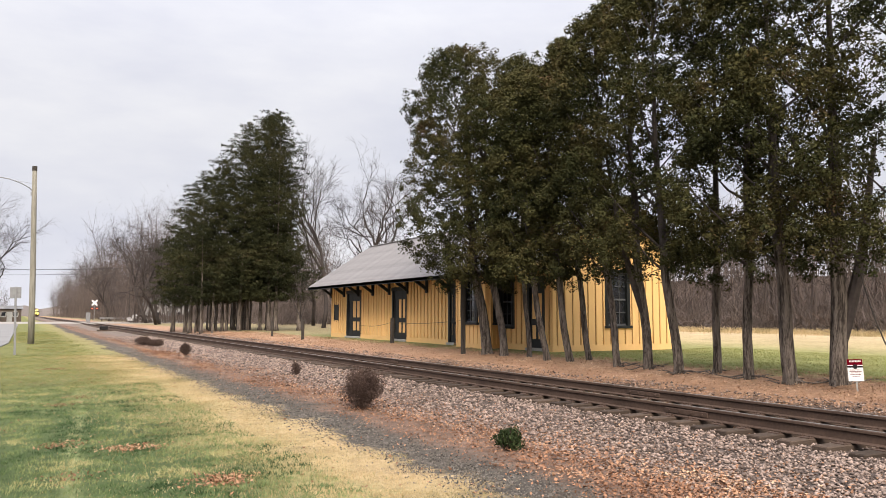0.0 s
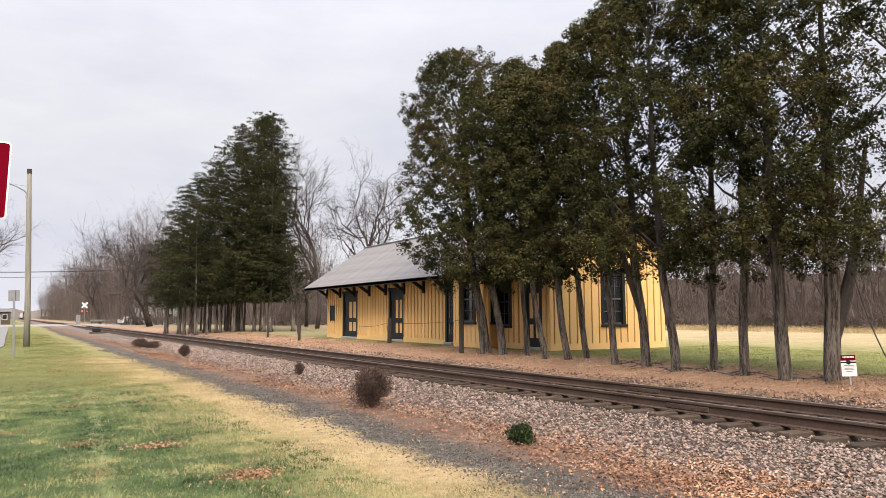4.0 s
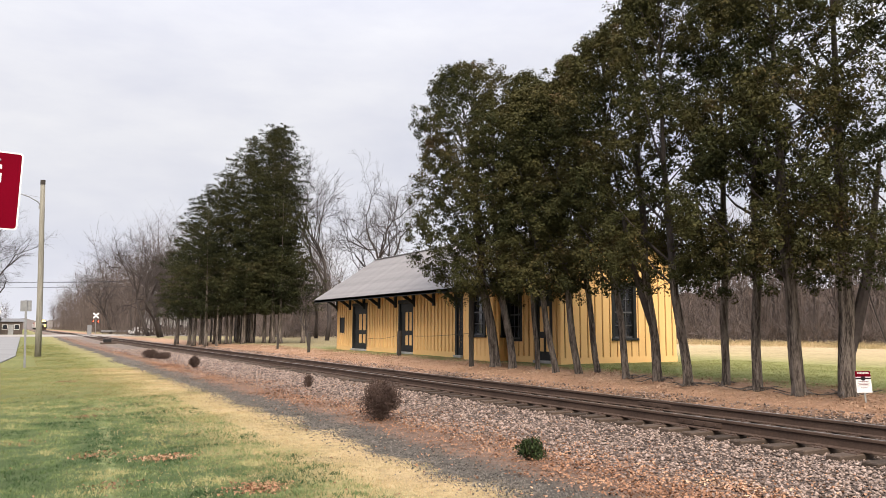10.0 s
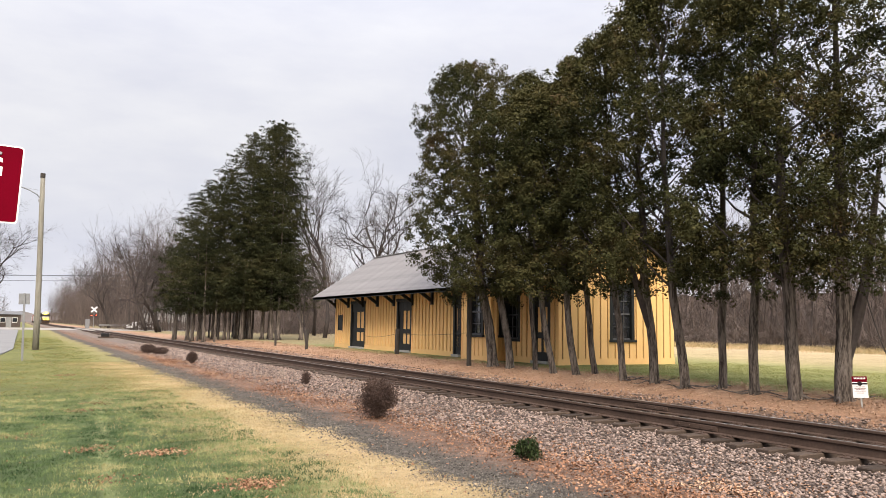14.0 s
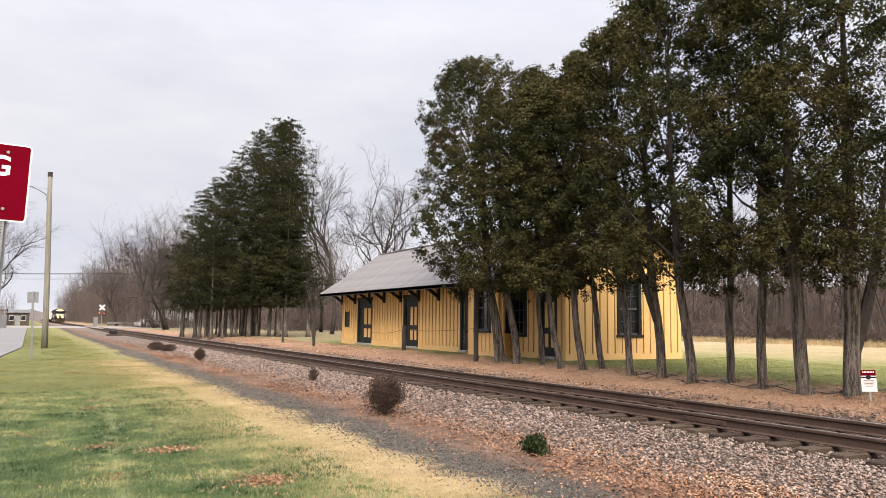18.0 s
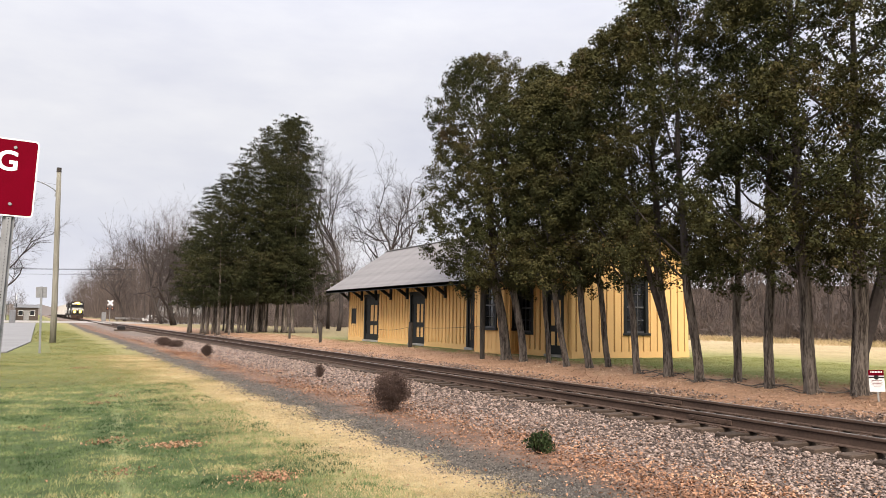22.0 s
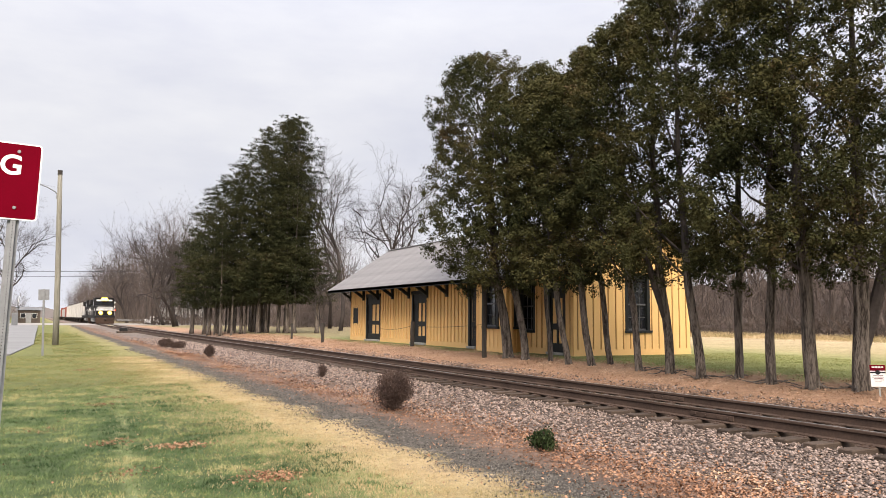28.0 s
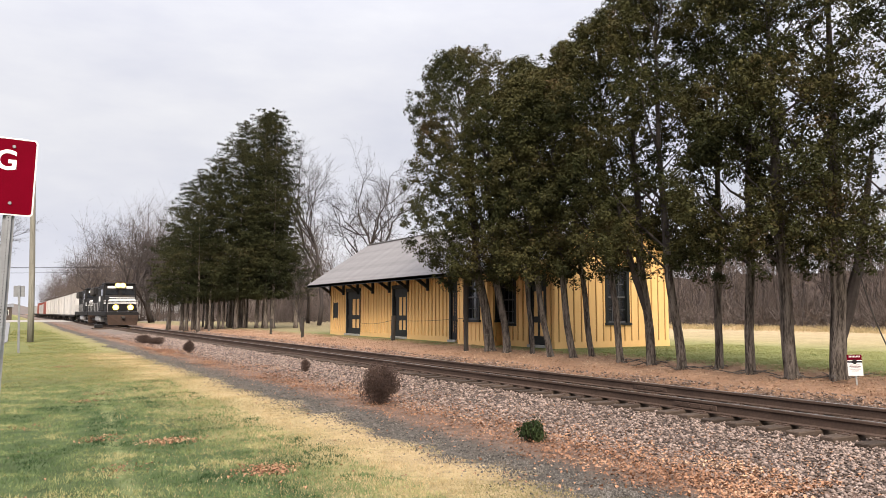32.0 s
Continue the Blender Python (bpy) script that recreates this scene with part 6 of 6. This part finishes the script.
def wheel_truck(parent, y, axles, spacing, label="grimy steel truck with side frames"):
    t = part("truck", Mesh().box(-1.12, -0.98, y - spacing * (axles - 1) / 2 - 0.5, y + spacing * (axles - 1) / 2 + 0.5, 0.42, 0.78, c=0.05)
             .box(0.98, 1.12, y - spacing * (axles - 1) / 2 - 0.5, y + spacing * (axles - 1) / 2 + 0.5, 0.42, 0.78, c=0.05)
             .box(-0.95, 0.95, y - 0.3, y + 0.3, 0.5, 0.95), M_TRUCK, parent, label)
    for i in range(axles):
        ya = y + (i - (axles - 1) / 2) * spacing
        w = Mesh().rod((-0.82, ya, 0.47), (-0.68, ya, 0.47), 0.47, n=20).rod((0.68, ya, 0.47), (0.82, ya, 0.47), 0.47, n=20).rod((-1.0, ya, 0.47), (1.0, ya, 0.47), 0.08, n=8)
        part("wheelset", w, M_TRUCK, t)


def build_locomotive(lead):
    """Six-axle diesel: front at y = 0, body towards +y."""
    s = thing("locomotive", "black diesel locomotive with white nose stripes and lit headlamps" if lead else "second black diesel locomotive behind the first", "locomotive", group="train")
    part("underframe", Mesh().box(-1.5, 1.5, 0.4, 21.8, 1.05, 1.55, c=0.05), M_LOCO, s)
    part("fuel_tank", Mesh().box(-1.4, 1.4, 8.2, 13.2, 0.35, 1.1, c=0.18), M_CAR_GREY, s, "grey saddle fuel tank")
    wheel_truck(s, 4.2, 3, 1.7)
    wheel_truck(s, 17.8, 3, 1.7)
    hood = part("hood", Mesh().box(-1.05, 1.05, 6.2, 21.0, 1.55, 4.35, c=0.12), M_LOCO, s, "long black engine hood")
    part("hood_roof", Mesh().box(-0.9, 0.9, 7.0, 20.5, 4.35, 4.6, c=0.08), M_LOCO, hood)
    for y in (8.4, 15.0, 17.6):
        part("roof_fan", Mesh().rod((0, y, 4.6), (0, y, 4.72), 0.6, n=20), M_TRUCK, hood)
    part("radiator_flare", Mesh().box(-1.45, 1.45, 15.6, 20.4, 3.5, 4.45, c=0.1), M_LOCO, hood)
    for sx in (-1.06, 1.06):
        part("logo_panel", Mesh().box(sx - 0.005, sx + 0.005, 9.5, 13.5, 2.7, 3.3), M_WHITE, hood, "white emblem stripe")
    for sx in (-1.46, 1.46):
        part("radiator_grille", Mesh().box(sx - 0.01, sx + 0.01, 15.9, 20.1, 3.6, 4.35), M_TRUCK, hood)
    cab = part("cab", Mesh().box(-1.55, 1.55, 2.9, 6.2, 1.55, 4.45, c=0.12), M_LOCO, s, "wide black cab")
    part("cab_roof", Mesh().box(-1.5, 1.5, 2.7, 6.1, 4.42, 4.62, c=0.09), M_LOCO, cab)
    part("windscreen", Mesh().box(-1.35, -0.15, 2.87, 2.895, 3.32, 3.85, c=0.01), M_GLASS, cab)
    part("windscreen", Mesh().box(0.15, 1.35, 2.87, 2.895, 3.32, 3.85, c=0.01), M_GLASS, cab)
    part("number_band", Mesh().box(-1.2, 1.2, 2.86, 2.895, 4.0, 4.25, c=0.01), M_WHITE, cab, "white band over the windscreen")
    for sx in (-1.56, 1.56):
        part("side_window", Mesh().box(sx - 0.012, sx + 0.012, 3.6, 5.4, 3.2, 3.9), M_GLASS, cab)
    n = Mesh()
    n.add([(-1.45, 0.9, 1.55), (1.45, 0.9, 1.55), (1.3, 0.75, 2.7), (-1.3, 0.75, 2.7), (-1.2, 1.0, 3.1), (1.2, 1.0, 3.1), (-1.5, 2.9, 1.55), (1.5, 2.9, 1.55), (1.45, 2.9, 3.25), (-1.45, 2.9, 3.25)],
          [(0, 1, 2, 3), (3, 2, 5, 4), (0, 3, 4, 9, 6), (1, 7, 8, 5, 2), (4, 5, 8, 9), (0, 6, 7, 1)])
    nose = part("nose", n, M_LOCO, s, "sloped black nose")
    for z in (2.35, 2.5, 2.65, 2.8, 2.95):
        yy = 0.9 - 0.15 * (z - 1.55) / 1.15 if z < 2.7 else 0.75 + 0.25 * (z - 2.7) / 0.4
        w = 1.42 - 0.13 * (z - 1.55) if z < 2.7 else 1.26 - 0.25 * (z - 2.7)
        part("nose_stripe", Mesh().box(-w, w, yy - 0.03, yy + 0.02, z - 0.035, z + 0.035), M_WHITE, nose, "white stripe")
    for sx in (-1, 1):
        for z in (2.35, 2.5, 2.65):
            part("nose_stripe", Mesh().box(sx * 1.5 - 0.02, sx * 1.5 + 0.02, 1.2, 2.85, z - 0.035, z + 0.035), M_WHITE, nose, "white stripe")
    front = part("front_platform", Mesh().box(-1.5, 1.5, 0.0, 0.95, 1.1, 1.5, c=0.05), M_LOCO, s)
    pl = Mesh()
    pl.add([(-1.45, -0.05, 1.15), (1.45, -0.05, 1.15), (1.35, -0.25, 0.12), (-1.35, -0.25, 0.12), (0, -0.55, 0.12), (0, -0.15, 1.15),
            (-1.45, 0.1, 1.15), (1.45, 0.1, 1.15), (1.35, 0.1, 0.12), (-1.35, 0.1, 0.12)],
           [(0, 5, 4, 3), (5, 1, 2, 4), (0, 3, 9, 6), (1, 7, 8, 2), (3, 4, 2, 8, 9), (0, 6, 7, 1, 5)])
    part("snow_plough", pl, M_PILOT, s, "pilot plough coloured brown as if lit by the lamps")
    part("coupler", Mesh().box(-0.14, 0.14, -0.75, 0.1, 0.78, 1.05, c=0.04), M_TRUCK, s)
    rails = Mesh()
    for sx in (-1.45, 1.45):
        for y in np.arange(6.6, 21.4, 1.8):
            rails.rod((sx, y, 1.55), (sx, y, 2.5), 0.02, n=5)
        rails.rod((sx, 6.6, 2.5), (sx, 21.2, 2.5), 0.02, n=5)
    for x in (-1.4, -0.5, 0.5, 1.4):
        rails.rod((x, 0.06, 1.5), (x, 0.06, 2.35), 0.02, n=5)
    rails.rod((-1.4, 0.06, 2.35), (1.4, 0.06, 2.35), 0.02, n=5)
    part("handrail", rails, M_CAR_GREY, s)
    # lenses and housings are oversized, so the glowing discs stand for lamp glare
    for x in (-0.23, 0.23):
        h = part("headlight", Mesh().rod((x, 2.72, 4.32), (x, 2.62, 4.32), 0.28, n=16), M_BLACK, s, "headlamp housing")
        if lead:
            part("lens", Mesh().rod((x, 2.62, 4.32), (x, 2.59, 4.32), 0.26, n=16), M_HEAD, h, "glowing warm lens, oversized for its glare")
    for x in (-0.68, 0.68):
        h = part("ditch_light", Mesh().rod((x, -0.02, 1.95), (x, -0.14, 1.95), 0.28, n=16).box(x - 0.05, x + 0.05, -0.1, 0.02, 1.45, 1.8), M_BLACK, s, "ditch lamp housing")
        if lead:
            part("lens", Mesh().rod((x, -0.14, 1.95), (x, -0.17, 1.95), 0.26, n=16), M_HEAD, h, "glowing warm lens, oversized for its glare")
    for ob in s.children:
        ob.matrix_basis = Matrix.Diagonal((1.08, 1, 1.03, 1))
    return s


def build_boxcar(length, height, mat, label):
    s = thing("box_wagon", label, "freight wagon", group="train")
    part("body", Mesh().box(-1.5, 1.5, 0.5, length - 0.5, 1.05, height, c=0.06), mat, s)
    part("roof", Mesh().add([(-1.52, 0.45, height), (1.52, 0.45, height), (1.52, length - 0.45, height), (-1.52, length - 0.45, height), (0, 0.45, height + 0.22), (0, length - 0.45, height + 0.22)],
                            [(0, 4, 5, 3), (1, 2, 5, 4), (0, 1, 4), (2, 3, 5), (0, 3, 2, 1)]), mat, s)
    rib = Mesh().box(-0.02, 0.02, -0.05, 0.05, 1.1, height - 0.05).data("side_post", mat)
    for sx in (-1.515, 1.515):
        for y in np.arange(1.2, length - 0.8, 1.35):
            part("side_post", rib, None, s, m=pose(sx, y, 0))
        part("sill", Mesh().box(sx - 0.03, sx + 0.03, 0.5, length - 0.5, 0.85, 1.1), M_TRUCK, s)
    part("door", Mesh().box(-1.56, -1.53, length / 2 - 1.5, length / 2 + 1.5, 1.2, height - 0.2, c=0.005), mat, s)
    part("underframe", Mesh().box(-0.35, 0.35, -0.1, length + 0.1, 0.75, 1.05), M_TRUCK, s)
    lad = Mesh()
    for z in np.arange(1.2, height, 0.4):
        lad.rod((-1.56, 0.6, z), (-1.56, 1.1, z), 0.02, n=4)
    part("ladder", lad, M_TRUCK, s)
    wheel_truck(s, 2.4, 2, 1.75)
    wheel_truck(s, length - 2.4, 2, 1.75)
    return s


def front_y(t):
    """Where the first coupler is at t seconds: it comes down the line and slows a little."""
    return 89.3 + 14.5 * (32.0 - t) + 0.06 * (32.0 - t) ** 2


def build_train():
    cars = [(build_locomotive(True), 0.6)]
    cars.append((build_locomotive(False), 23.3))
    y = 46.2
    white = build_boxcar(17.0, 4.55, M_CAR_WHITE, "off-white ribbed covered freight wagon with streaks of dirt")
    red = build_boxcar(17.0, 4.6, M_CAR_RED, "oxide-red steel freight wagon in the train")
    grey = build_boxcar(17.0, 3.9, M_CAR_GREY, "low grey steel freight wagon in the train")
    first = {}
    for i in range(13):
        src = white if i < 6 else red if i in (6, 9) else grey
        ob = src if id(src) not in first else copy_thing(src, Matrix())
        first[id(src)] = 1
        cars.append((ob, y))
        y += 17.6
    return cars


TRAIN = build_train()


# ---- what moves ----
def motions():
    for ob, offset in TRAIN:
        walk(ob, [(t, pose(TRACK_X, front_y(t) + offset, 0.004)) for t in range(0, 33, 2)])


motions()
